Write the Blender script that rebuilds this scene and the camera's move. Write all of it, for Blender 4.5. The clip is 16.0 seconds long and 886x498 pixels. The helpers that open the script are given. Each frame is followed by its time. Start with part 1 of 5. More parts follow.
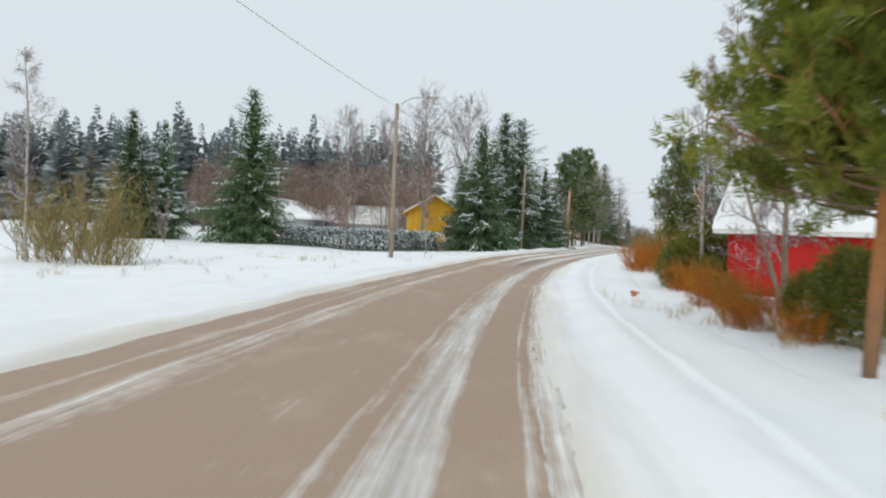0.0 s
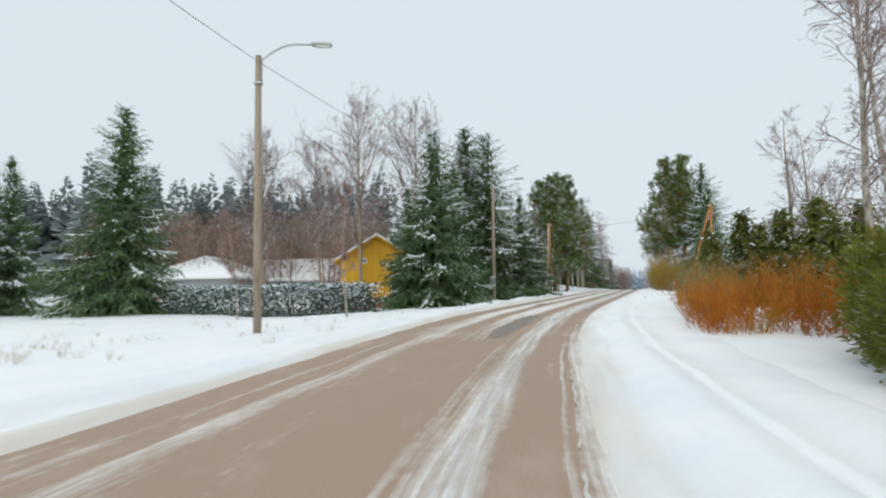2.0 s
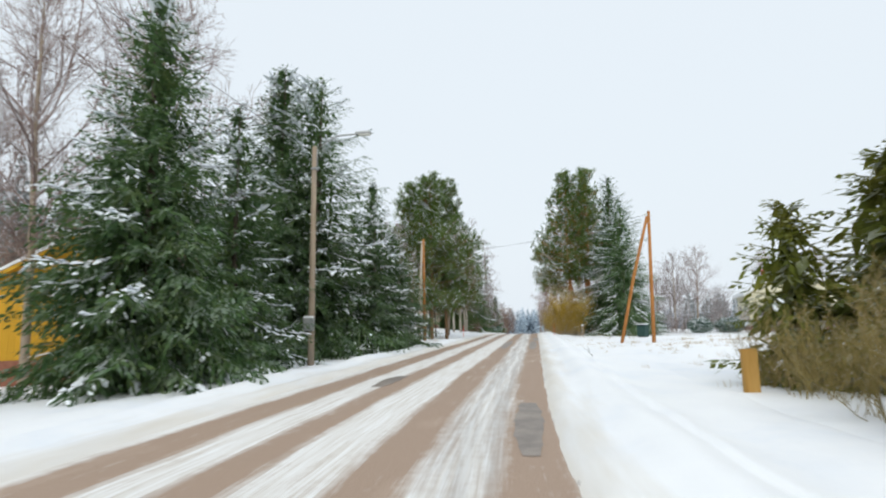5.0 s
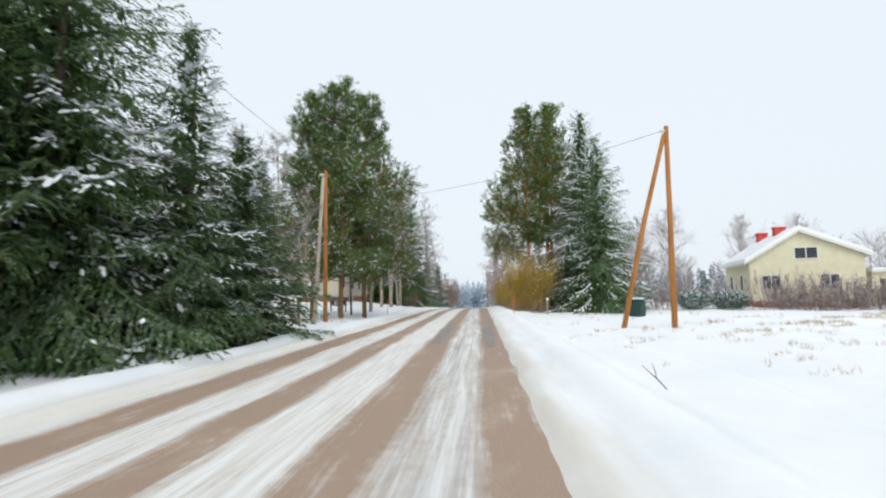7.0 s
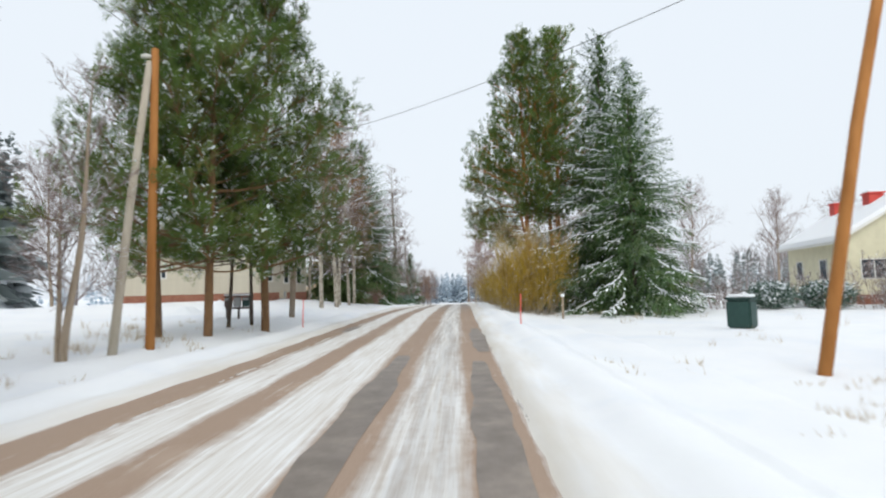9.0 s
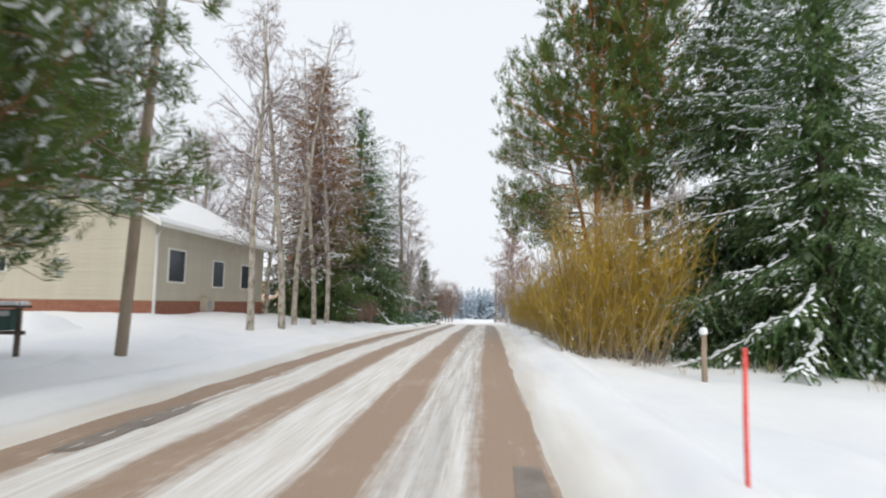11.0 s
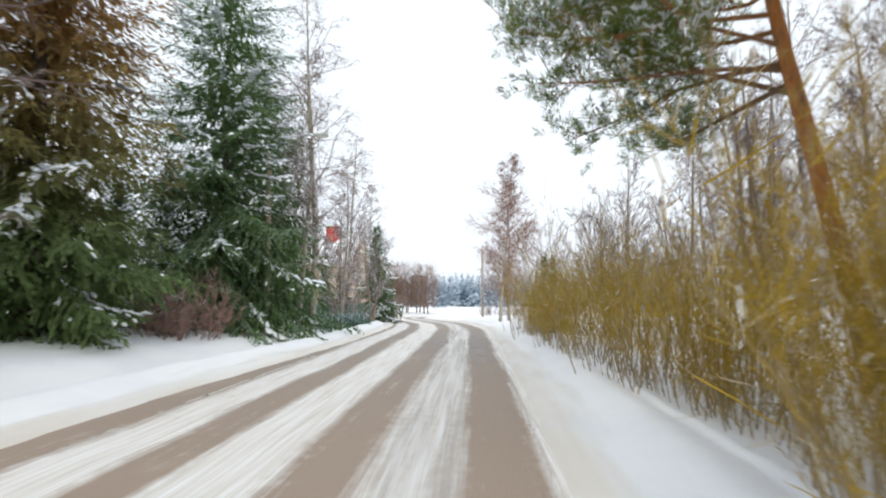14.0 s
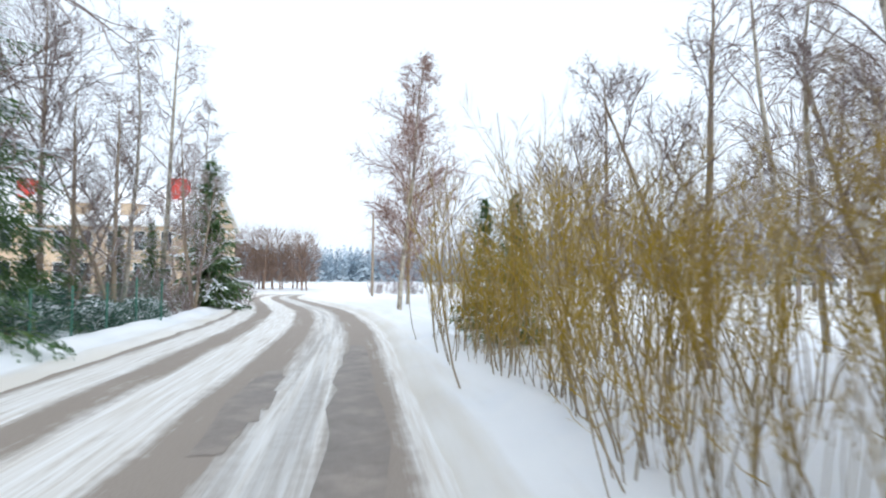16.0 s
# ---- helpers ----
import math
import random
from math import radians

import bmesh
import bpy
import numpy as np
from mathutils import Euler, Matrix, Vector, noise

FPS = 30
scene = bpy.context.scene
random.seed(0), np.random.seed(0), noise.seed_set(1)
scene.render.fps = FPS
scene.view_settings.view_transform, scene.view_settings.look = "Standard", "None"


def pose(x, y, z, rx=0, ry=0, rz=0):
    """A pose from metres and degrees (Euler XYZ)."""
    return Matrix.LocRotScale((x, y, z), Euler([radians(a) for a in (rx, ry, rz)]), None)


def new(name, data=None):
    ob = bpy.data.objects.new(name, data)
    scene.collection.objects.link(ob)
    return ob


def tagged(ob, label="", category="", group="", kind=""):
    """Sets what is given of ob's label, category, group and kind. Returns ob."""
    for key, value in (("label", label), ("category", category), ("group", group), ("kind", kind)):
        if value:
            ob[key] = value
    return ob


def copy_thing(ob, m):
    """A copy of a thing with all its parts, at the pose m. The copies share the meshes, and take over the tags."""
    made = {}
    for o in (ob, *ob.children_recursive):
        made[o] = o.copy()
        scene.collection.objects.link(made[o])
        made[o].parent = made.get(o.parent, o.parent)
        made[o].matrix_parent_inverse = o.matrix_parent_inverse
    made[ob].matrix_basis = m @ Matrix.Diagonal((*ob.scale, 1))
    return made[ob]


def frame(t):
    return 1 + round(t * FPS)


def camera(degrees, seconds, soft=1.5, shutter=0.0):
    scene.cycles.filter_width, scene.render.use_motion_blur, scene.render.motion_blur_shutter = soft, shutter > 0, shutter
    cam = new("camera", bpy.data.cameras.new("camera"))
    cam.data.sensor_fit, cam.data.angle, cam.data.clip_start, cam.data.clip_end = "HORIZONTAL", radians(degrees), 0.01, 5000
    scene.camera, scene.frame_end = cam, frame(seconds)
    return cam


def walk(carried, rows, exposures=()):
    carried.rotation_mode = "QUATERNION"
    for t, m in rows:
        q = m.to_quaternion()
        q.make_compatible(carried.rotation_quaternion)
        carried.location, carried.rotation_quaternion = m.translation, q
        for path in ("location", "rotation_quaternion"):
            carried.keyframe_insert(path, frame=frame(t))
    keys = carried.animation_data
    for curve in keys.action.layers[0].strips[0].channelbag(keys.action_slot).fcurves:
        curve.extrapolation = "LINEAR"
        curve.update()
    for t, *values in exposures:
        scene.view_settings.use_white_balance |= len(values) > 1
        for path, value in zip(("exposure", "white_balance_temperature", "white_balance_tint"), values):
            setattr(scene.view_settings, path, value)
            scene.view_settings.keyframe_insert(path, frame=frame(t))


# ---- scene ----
cam = camera(77.1, 16.0, soft=2.1, shutter=0.3)
METRES, EYE, TILT, LEAN, TURN = 108.0, 1.5, -1.6, -2.4, 0.0
ROWS = [
    (0.0, 0.0, 0.0, 0.0, -0.0, -0.0, 0.0),
    (0.5, 0.0041, 0.0416, 0.0001, 2.39, 1.32, -0.35),
    (1.0, 0.0084, 0.0742, 0.0005, 1.51, 2.65, 1.25),
    (1.5, 0.013, 0.1049, 0.001, -0.29, 4.36, 2.44),
    (2.0, 0.0184, 0.1348, 0.0013, -2.77, 5.36, 3.52),
    (2.5, 0.0242, 0.1642, 0.002, -5.4, 5.31, 4.41),
    (3.0, 0.0309, 0.1931, 0.0027, -8.38, 5.5, 5.08),
    (5.5, 0.0775, 0.3415, 0.0067, -16.67, 8.97, 4.38),
    (6.0, 0.0902, 0.3722, 0.0072, -18.53, 7.75, 4.8),
    (6.5, 0.1019, 0.3999, 0.0075, -19.59, 7.03, 4.21),
    (7.0, 0.1143, 0.4275, 0.0078, -20.67, 5.58, 3.92),
    (7.5, 0.1271, 0.4544, 0.0085, -22.91, 4.96, 5.16),
    (8.0, 0.1399, 0.4835, 0.0092, -23.17, 4.11, 4.45),
    (10.5, 0.2074, 0.631, 0.0118, -20.87, 6.07, 3.11),
    (11.0, 0.2206, 0.6595, 0.0121, -20.08, 6.28, 2.18),
    (11.5, 0.2353, 0.6915, 0.0128, -21.42, 6.26, 2.78),
    (12.0, 0.2485, 0.7202, 0.0132, -21.5, 6.14, 2.28),
    (12.5, 0.2606, 0.7482, 0.0135, -21.33, 5.75, 1.82),
    (13.0, 0.2732, 0.7761, 0.0141, -21.19, 5.11, 1.41),
    (13.5, 0.2856, 0.8032, 0.0144, -21.25, 5.02, 1.86),
    (14.0, 0.2982, 0.8299, 0.0145, -21.75, 4.83, 2.91),
    (14.5, 0.3119, 0.8593, 0.014, -23.59, 3.74, 3.88),
    (15.0, 0.3235, 0.8819, 0.0146, -27.41, 1.76, 4.35),
    (15.5, 0.3355, 0.9065, 0.0142, -30.6, 0.6, 3.9),
    (16.0, 0.3469, 0.9313, 0.0138, -33.07, 1.72, 2.21),
]
walk(cam, [(t, pose(0, 0, EYE, TILT, LEAN, TURN) @ pose(METRES * x, METRES * y, METRES * z, 90 + pitch, roll, yaw)) for t, x, y, z, yaw, pitch, roll in ROWS],
     exposures=[(0.0, -0.02, 6450, 2.8), (3.0, 0.06, 6380, 2.2), (5.5, 0.2, 6450, 5), (8.0, 0.22, 6450, 5.5), (10.5, 0.24, 6600, 7.5), (12.5, 0.35, 6850, 9), (14.0, 0.5, 6450, 6.5), (16.0, 0.56, 6000, 5)])

# ---- sky and light: a snowy overcast day ----
world = bpy.data.worlds.new("overcast_sky")
scene.world = world
world.use_nodes = True
wn, wl = world.node_tree.nodes, world.node_tree.links
sky = wn.new("ShaderNodeTexSky")
sky.sky_type, sky.sun_disc = "NISHITA", False
sky.sun_elevation, sky.sun_rotation = radians(24), radians(200)
sky.dust_density, sky.air_density = 6.0, 1.5
cloud = wn.new("ShaderNodeMix")
cloud.data_type = "RGBA"
cloud.inputs[0].default_value = 0.93
wl.new(sky.outputs[0], cloud.inputs[6])
cloud.inputs[7].default_value = (8.15, 8.53, 9.35, 1)
wl.new(cloud.outputs[2], wn["Background"].inputs[0])
wn["Background"].inputs[1].default_value = 0.095
sun = new("sun", bpy.data.lights.new("sun", "SUN"))
sun.data.energy, sun.data.angle, sun.data.color = 1.2, radians(40), (1.0, 0.97, 0.92)
sun.matrix_world = pose(0, 0, 60, 50, 0, -20)


# ---- materials ----
def material(name, colors, scale=4.0, rough=0.8, bump=0.3, bump_scale=40.0, metal=0.0, stretch=(1, 1, 1), snow=0.0, snow_low=0.35, vary=0.0, detail=6.0, thin=0.0):
    """A mottled surface between the given colours; snow: how much settled snow lies on faces that look up."""
    m = bpy.data.materials.new(name)
    m.use_nodes = True
    n, l = m.node_tree.nodes, m.node_tree.links
    b = n["Principled BSDF"]
    co = n.new("ShaderNodeTexCoord")
    mp = n.new("ShaderNodeMapping")
    mp.inputs["Scale"].default_value = stretch
    l.new(co.outputs["Object"], mp.inputs[0])
    no = n.new("ShaderNodeTexNoise")
    no.inputs["Scale"].default_value, no.inputs["Detail"].default_value, no.inputs["Roughness"].default_value = scale, detail, 0.65
    l.new(mp.outputs[0], no.inputs["Vector"])
    ra = n.new("ShaderNodeValToRGB")
    el = ra.color_ramp.elements
    el[0].position, el[1].position = 0.3, 0.7
    el[0].color, el[1].color = (*colors[0], 1), (*colors[-1], 1)
    for i, c in enumerate(colors[1:-1]):
        el.new(0.3 + 0.4 * (i + 1) / (len(colors) - 1)).color = (*c, 1)
    l.new(no.outputs[0], ra.inputs[0])
    out = ra.outputs[0]
    if vary:
        info = n.new("ShaderNodeObjectInfo")
        geo = n.new("ShaderNodeNewGeometry")
        add = n.new("ShaderNodeMath")
        add.operation = "ADD"
        l.new(info.outputs["Random"], add.inputs[0])
        l.new(geo.outputs["Random Per Island"], add.inputs[1])
        mr = n.new("ShaderNodeMapRange")
        mr.inputs["From Max"].default_value = 2.0
        mr.inputs["To Min"].default_value, mr.inputs["To Max"].default_value = 1 - vary, 1 + vary
        l.new(add.outputs[0], mr.inputs[0])
        hs = n.new("ShaderNodeHueSaturation")
        l.new(mr.outputs[0], hs.inputs["Value"])
        l.new(out, hs.inputs["Color"])
        out = hs.outputs[0]
    if snow:
        geo = n.new("ShaderNodeNewGeometry")
        sx = n.new("ShaderNodeSeparateXYZ")
        l.new(geo.outputs["Normal"], sx.inputs[0])
        n2 = n.new("ShaderNodeTexNoise")
        n2.inputs["Scale"].default_value = 2.3
        l.new(co.outputs["Object"], n2.inputs["Vector"])
        ad = n.new("ShaderNodeMath")
        ad.operation = "ADD"
        l.new(sx.outputs[2], ad.inputs[0])
        l.new(n2.outputs[0], ad.inputs[1])
        mr = n.new("ShaderNodeMapRange")
        mr.inputs["From Min"].default_value, mr.inputs["From Max"].default_value = snow_low + 0.5, snow_low + 0.85
        mr.inputs["To Max"].default_value = snow
        l.new(ad.outputs[0], mr.inputs[0])
        mx = n.new("ShaderNodeMix")
        mx.data_type = "RGBA"
        l.new(mr.outputs[0], mx.inputs[0])
        l.new(out, mx.inputs[6])
        mx.inputs[7].default_value = (0.82, 0.85, 0.9, 1)
        out = mx.outputs[2]
    l.new(out, b.inputs["Base Color"])
    b.inputs["Roughness"].default_value, b.inputs["Metallic"].default_value = rough, metal
    b.inputs["Specular IOR Level"].default_value = 0.3
    if bump:
        n3 = n.new("ShaderNodeTexNoise")
        n3.inputs["Scale"].default_value, n3.inputs["Detail"].default_value = bump_scale, 5.0
        l.new(mp.outputs[0], n3.inputs["Vector"])
        bu = n.new("ShaderNodeBump")
        bu.inputs["Strength"].default_value, bu.inputs["Distance"].default_value = bump, 0.02
        l.new(n3.outputs[0], bu.inputs["Height"])
        l.new(bu.outputs[0], b.inputs["Normal"])
    if thin:
        tr, ms = n.new("ShaderNodeBsdfTranslucent"), n.new("ShaderNodeMixShader")
        l.new(out, tr.inputs["Color"])
        ms.inputs[0].default_value = thin
        l.new(b.outputs[0], ms.inputs[1])
        l.new(tr.outputs[0], ms.inputs[2])
        l.new(ms.outputs[0], n["Material Output"].inputs["Surface"])
    return m


SNOW = material("snow", [(0.79, 0.82, 0.87), (0.86, 0.87, 0.89), (0.89, 0.9, 0.91)], 0.35, 0.75, 0.8, 2.2)
ROOF_SNOW = material("roof_snow", [(0.84, 0.86, 0.89), (0.88, 0.89, 0.9)], 1.5, 0.75, 0.3, 4.0)
TWIG_SNOW = material("twig_snow", [(0.74, 0.79, 0.85), (0.86, 0.88, 0.9)], 3.0, 0.8, 0.0)
SPRUCE = material("spruce_needles", [(0.042, 0.09, 0.036), (0.085, 0.15, 0.052), (0.15, 0.195, 0.066)], 1.7, 0.7, 0.0, vary=0.4, snow=0.18, snow_low=0.55, thin=0.38)
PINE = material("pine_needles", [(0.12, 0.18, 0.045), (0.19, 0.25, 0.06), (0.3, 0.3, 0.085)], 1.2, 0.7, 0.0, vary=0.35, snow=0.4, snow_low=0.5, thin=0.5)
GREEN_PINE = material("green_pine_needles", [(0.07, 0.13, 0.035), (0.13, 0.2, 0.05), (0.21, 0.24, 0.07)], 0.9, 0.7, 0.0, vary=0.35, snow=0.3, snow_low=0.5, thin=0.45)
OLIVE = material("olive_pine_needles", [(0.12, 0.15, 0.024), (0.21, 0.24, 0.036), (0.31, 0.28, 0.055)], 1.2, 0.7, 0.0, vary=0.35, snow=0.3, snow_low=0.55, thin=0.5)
PATCH = material("damp_asphalt", [(0.18, 0.155, 0.135), (0.24, 0.205, 0.18), (0.33, 0.28, 0.24)], 2.5, 0.5, 0.3, 40.0)
FIR = material("juniper_needles", [(0.085, 0.12, 0.018), (0.16, 0.18, 0.03), (0.25, 0.22, 0.045)], 1.2, 0.7, 0.0, vary=0.4, snow=0.3, snow_low=0.6, thin=0.45)
DARK_PINE_BARK = material("dark_pine_bark", [(0.13, 0.075, 0.04), (0.22, 0.125, 0.06), (0.1, 0.065, 0.045)], 7.0, 0.9, 0.7, 22.0, stretch=(1, 1, 0.35), snow=0.3, snow_low=0.5)
SPRUCE_BARK = material("spruce_bark", [(0.06, 0.045, 0.035), (0.13, 0.1, 0.08)], 9.0, 0.9, 0.6, 25.0, stretch=(1, 1, 0.3))
PINE_BARK = material("pine_bark", [(0.29, 0.12, 0.04), (0.47, 0.19, 0.058), (0.2, 0.105, 0.06)], 6.0, 0.9, 0.7, 20.0, stretch=(1, 1, 0.35), snow=0.5, snow_low=0.5)
def by_height(mat, low, high, start, end, above):
    """Lets a plant's colour change from its foot to its top: other at one end, its own at the other."""
    n, l = mat.node_tree.nodes, mat.node_tree.links
    sep, fade, mix = n.new("ShaderNodeSeparateXYZ"), n.new("ShaderNodeMapRange"), n.new("ShaderNodeMix")
    mix.data_type = "RGBA"
    l.new(n["Texture Coordinate"].outputs["Generated"], sep.inputs[0])
    l.new(sep.outputs[2], fade.inputs[0])
    fade.inputs[1].default_value, fade.inputs[2].default_value = start, end
    l.new(fade.outputs[0], mix.inputs[0])
    own = n["Principled BSDF"].inputs["Base Color"].links[0].from_socket
    if above:
        l.new(own, mix.inputs[6])
        mix.inputs[7].default_value = (*high, 1)
    else:
        mix.inputs[6].default_value = (*low, 1)
        l.new(own, mix.inputs[7])
    l.new(mix.outputs[2], n["Principled BSDF"].inputs["Base Color"])
    if "Translucent BSDF" in n:
        l.new(mix.outputs[2], n["Translucent BSDF"].inputs["Color"])


by_height(PINE_BARK, (0.16, 0.11, 0.075), None, 0.02, 0.26, False)
BIRCH_BARK = material("birch_bark", [(0.06, 0.05, 0.04), (0.38, 0.34, 0.28), (0.56, 0.52, 0.45)], 7.0, 0.8, 0.3, 20.0, stretch=(1, 1, 0.6), snow=0.5, snow_low=0.5)
BIRCH_TWIG = material("birch_twigs", [(0.2, 0.145, 0.13), (0.32, 0.24, 0.215)], 2.0, 0.85, 0.0, vary=0.3, snow=0.85, snow_low=0.2, thin=0.2)
RED_TWIG = material("russet_twigs", [(0.23, 0.14, 0.11), (0.35, 0.22, 0.18)], 2.0, 0.85, 0.0, vary=0.3, snow=0.45, snow_low=0.4, thin=0.2)
RUST = material("rusty_needles", [(0.2, 0.1, 0.032), (0.35, 0.175, 0.055), (0.41, 0.23, 0.085)], 2.0, 0.85, 0.0, vary=0.35, snow=0.1, snow_low=0.6, thin=0.35)
WILLOW_TIP = material("willow_twigs", [(0.24, 0.16, 0.025), (0.42, 0.285, 0.035), (0.36, 0.28, 0.11)], 0.7, 0.85, 0.0, vary=0.4, snow=0.35, snow_low=0.5, thin=0.3)
FAR_RUSSET = material("far_russet_twigs", [(0.19, 0.125, 0.095), (0.28, 0.2, 0.155)], 0.1, 0.9, 0.0, vary=0.3, snow=0.3, snow_low=0.45)
FAR_RIME = material("far_rimed_twigs", [(0.2, 0.17, 0.16), (0.33, 0.3, 0.3)], 0.1, 0.9, 0.0, vary=0.3, snow=0.4, snow_low=0.4)
POLE_PALE = material("pale_pole", [(0.36, 0.31, 0.24), (0.5, 0.45, 0.37)], 5.0, 0.85, 0.4, 30.0, stretch=(1, 1, 0.15))
WILLOW = material("ochre_stems", [(0.19, 0.135, 0.05), (0.32, 0.225, 0.075), (0.42, 0.34, 0.21)], 1.5, 0.85, 0.0, vary=0.4, snow=0.8, snow_low=0.3)
by_height(WILLOW_TIP, None, (0.33, 0.27, 0.22), 0.58, 0.95, True)
by_height(WILLOW, None, (0.34, 0.26, 0.19), 0.58, 0.95, True)
by_height(RUST, (0.12, 0.175, 0.065), None, 0.22, 0.6, False)
by_height(WILLOW, (0.33, 0.28, 0.22), None, 0.05, 0.35, False)
ORANGE = material("orange_twigs", [(0.25, 0.075, 0.012), (0.5, 0.18, 0.022), (0.36, 0.25, 0.035)], 0.5, 0.85, 0.0, vary=0.4, snow=0.1, snow_low=0.6, thin=0.25)
by_height(ORANGE, None, (0.24, 0.17, 0.045), 0.5, 0.95, True)
OLIVE_TWIG = material("olive_willow_twigs", [(0.17, 0.135, 0.05), (0.27, 0.21, 0.07), (0.31, 0.23, 0.12)], 1.0, 0.85, 0.0, vary=0.35, snow=0.3, snow_low=0.5, thin=0.1)
GRASS = material("dry_grass", [(0.35, 0.25, 0.12), (0.5, 0.4, 0.25)], 3.0, 0.9, 0.0, vary=0.3)
HEDGE = material("hedge_needles", [(0.045, 0.09, 0.065), (0.1, 0.155, 0.115)], 1.5, 0.75, 0.0, vary=0.35, snow=0.5, snow_low=0.45, thin=0.2)
# snowy needles, with haze painted in as a paler, greyer green
FAR_HAZED_GREEN = material("hazed_far_conifers", [(0.21, 0.25, 0.245), (0.32, 0.36, 0.355)], 0.2, 0.9, 0.0, vary=0.22, snow=0.5, snow_low=0.5, thin=0.35)
# aerial haze is mixed into this flat blue-grey base colour
FAR_HAZE_BLUE = material("hazed_distant_forest", [(0.36, 0.44, 0.52), (0.46, 0.54, 0.61)], 0.05, 0.9, 0.0, vary=0.2)
POLE = material("weathered_pole", [(0.2, 0.15, 0.1), (0.34, 0.27, 0.2), (0.26, 0.22, 0.18)], 5.0, 0.85, 0.4, 30.0, stretch=(1, 1, 0.15))
POLE_NEW = material("impregnated_pole", [(0.3, 0.12, 0.03), (0.45, 0.2, 0.06)], 4.0, 0.8, 0.3, 30.0, stretch=(1, 1, 0.15))
GREY_METAL = material("galvanised_metal", [(0.3, 0.31, 0.31), (0.42, 0.43, 0.43)], 6.0, 0.45, 0.1, 30.0, metal=0.7)
BLACK = material("black_cable", [(0.02, 0.02, 0.02), (0.04, 0.04, 0.04)], 5.0, 0.6, 0.0)
LENS = material("lamp_lens", [(0.55, 0.55, 0.5), (0.65, 0.65, 0.6)], 5.0, 0.3, 0.0)
RED_WOOD = material("red_painted_boards", [(0.4, 0.014, 0.012), (0.52, 0.028, 0.022)], 3.0, 0.8, 0.3, 30.0, stretch=(1, 1, 0.1), vary=0.12)
YELLOW_WOOD = material("yellow_painted_boards", [(0.53, 0.29, 0.02), (0.64, 0.37, 0.04)], 3.0, 0.8, 0.3, 30.0, stretch=(1, 1, 0.1), vary=0.1)
CREAM = material("cream_render", [(0.62, 0.58, 0.42), (0.72, 0.68, 0.5)], 1.5, 0.85, 0.2, 30.0)
BEIGE = material("beige_siding", [(0.46, 0.42, 0.34), (0.56, 0.52, 0.42)], 1.2, 0.8, 0.15, 30.0, vary=0.04)
OCHRE_WALL = material("ochre_render", [(0.54, 0.4, 0.27), (0.64, 0.5, 0.36)], 1.2, 0.85, 0.2, 30.0)
GREY_WALL = material("grey_siding", [(0.3, 0.31, 0.32), (0.4, 0.41, 0.42)], 1.2, 0.8, 0.2, 30.0)
FOUNDATION = material("red_brick_plinth", [(0.22, 0.09, 0.06), (0.32, 0.15, 0.1)], 5.0, 0.9, 0.4, 30.0)
WHITE_TRIM = material("white_trim", [(0.7, 0.69, 0.65), (0.8, 0.79, 0.75)], 3.0, 0.6, 0.1, 30.0)
DARK_TRIM = material("dark_boards", [(0.07, 0.05, 0.04), (0.13, 0.1, 0.08)], 3.0, 0.8, 0.2, 30.0)
GLASS = material("window_glass", [(0.03, 0.04, 0.05), (0.06, 0.07, 0.08)], 1.0, 0.08, 0.0)
CHIMNEY_RED = material("red_chimney_sheet", [(0.5, 0.05, 0.04), (0.6, 0.09, 0.07)], 3.0, 0.6, 0.1, 20.0)
CHIMNEY_BLUE = material("slate_chimney_sheet", [(0.14, 0.17, 0.21), (0.2, 0.23, 0.28)], 3.0, 0.6, 0.1, 20.0)
BRICK = material("orange_brick", [(0.4, 0.13, 0.06), (0.55, 0.2, 0.1)], 8.0, 0.9, 0.4, 30.0, snow=0.5, snow_low=0.6)
POST_WOOD = material("ochre_post", [(0.36, 0.2, 0.05), (0.5, 0.3, 0.09)], 5.0, 0.8, 0.3, 30.0, stretch=(1, 1, 0.2))
MARKER = material("red_plastic", [(0.75, 0.08, 0.07), (0.85, 0.14, 0.12)], 5.0, 0.4, 0.0)
FENCE_GREEN = material("green_coated_wire", [(0.06, 0.16, 0.12), (0.09, 0.22, 0.17)], 5.0, 0.5, 0.0)
SLUSH = material("frozen_slush", [(0.5, 0.46, 0.42), (0.72, 0.7, 0.68)], 6.0, 0.7, 0.3, 30.0)
BIN = material("green_plastic", [(0.02, 0.05, 0.045), (0.03, 0.07, 0.06)], 5.0, 0.5, 0.0)


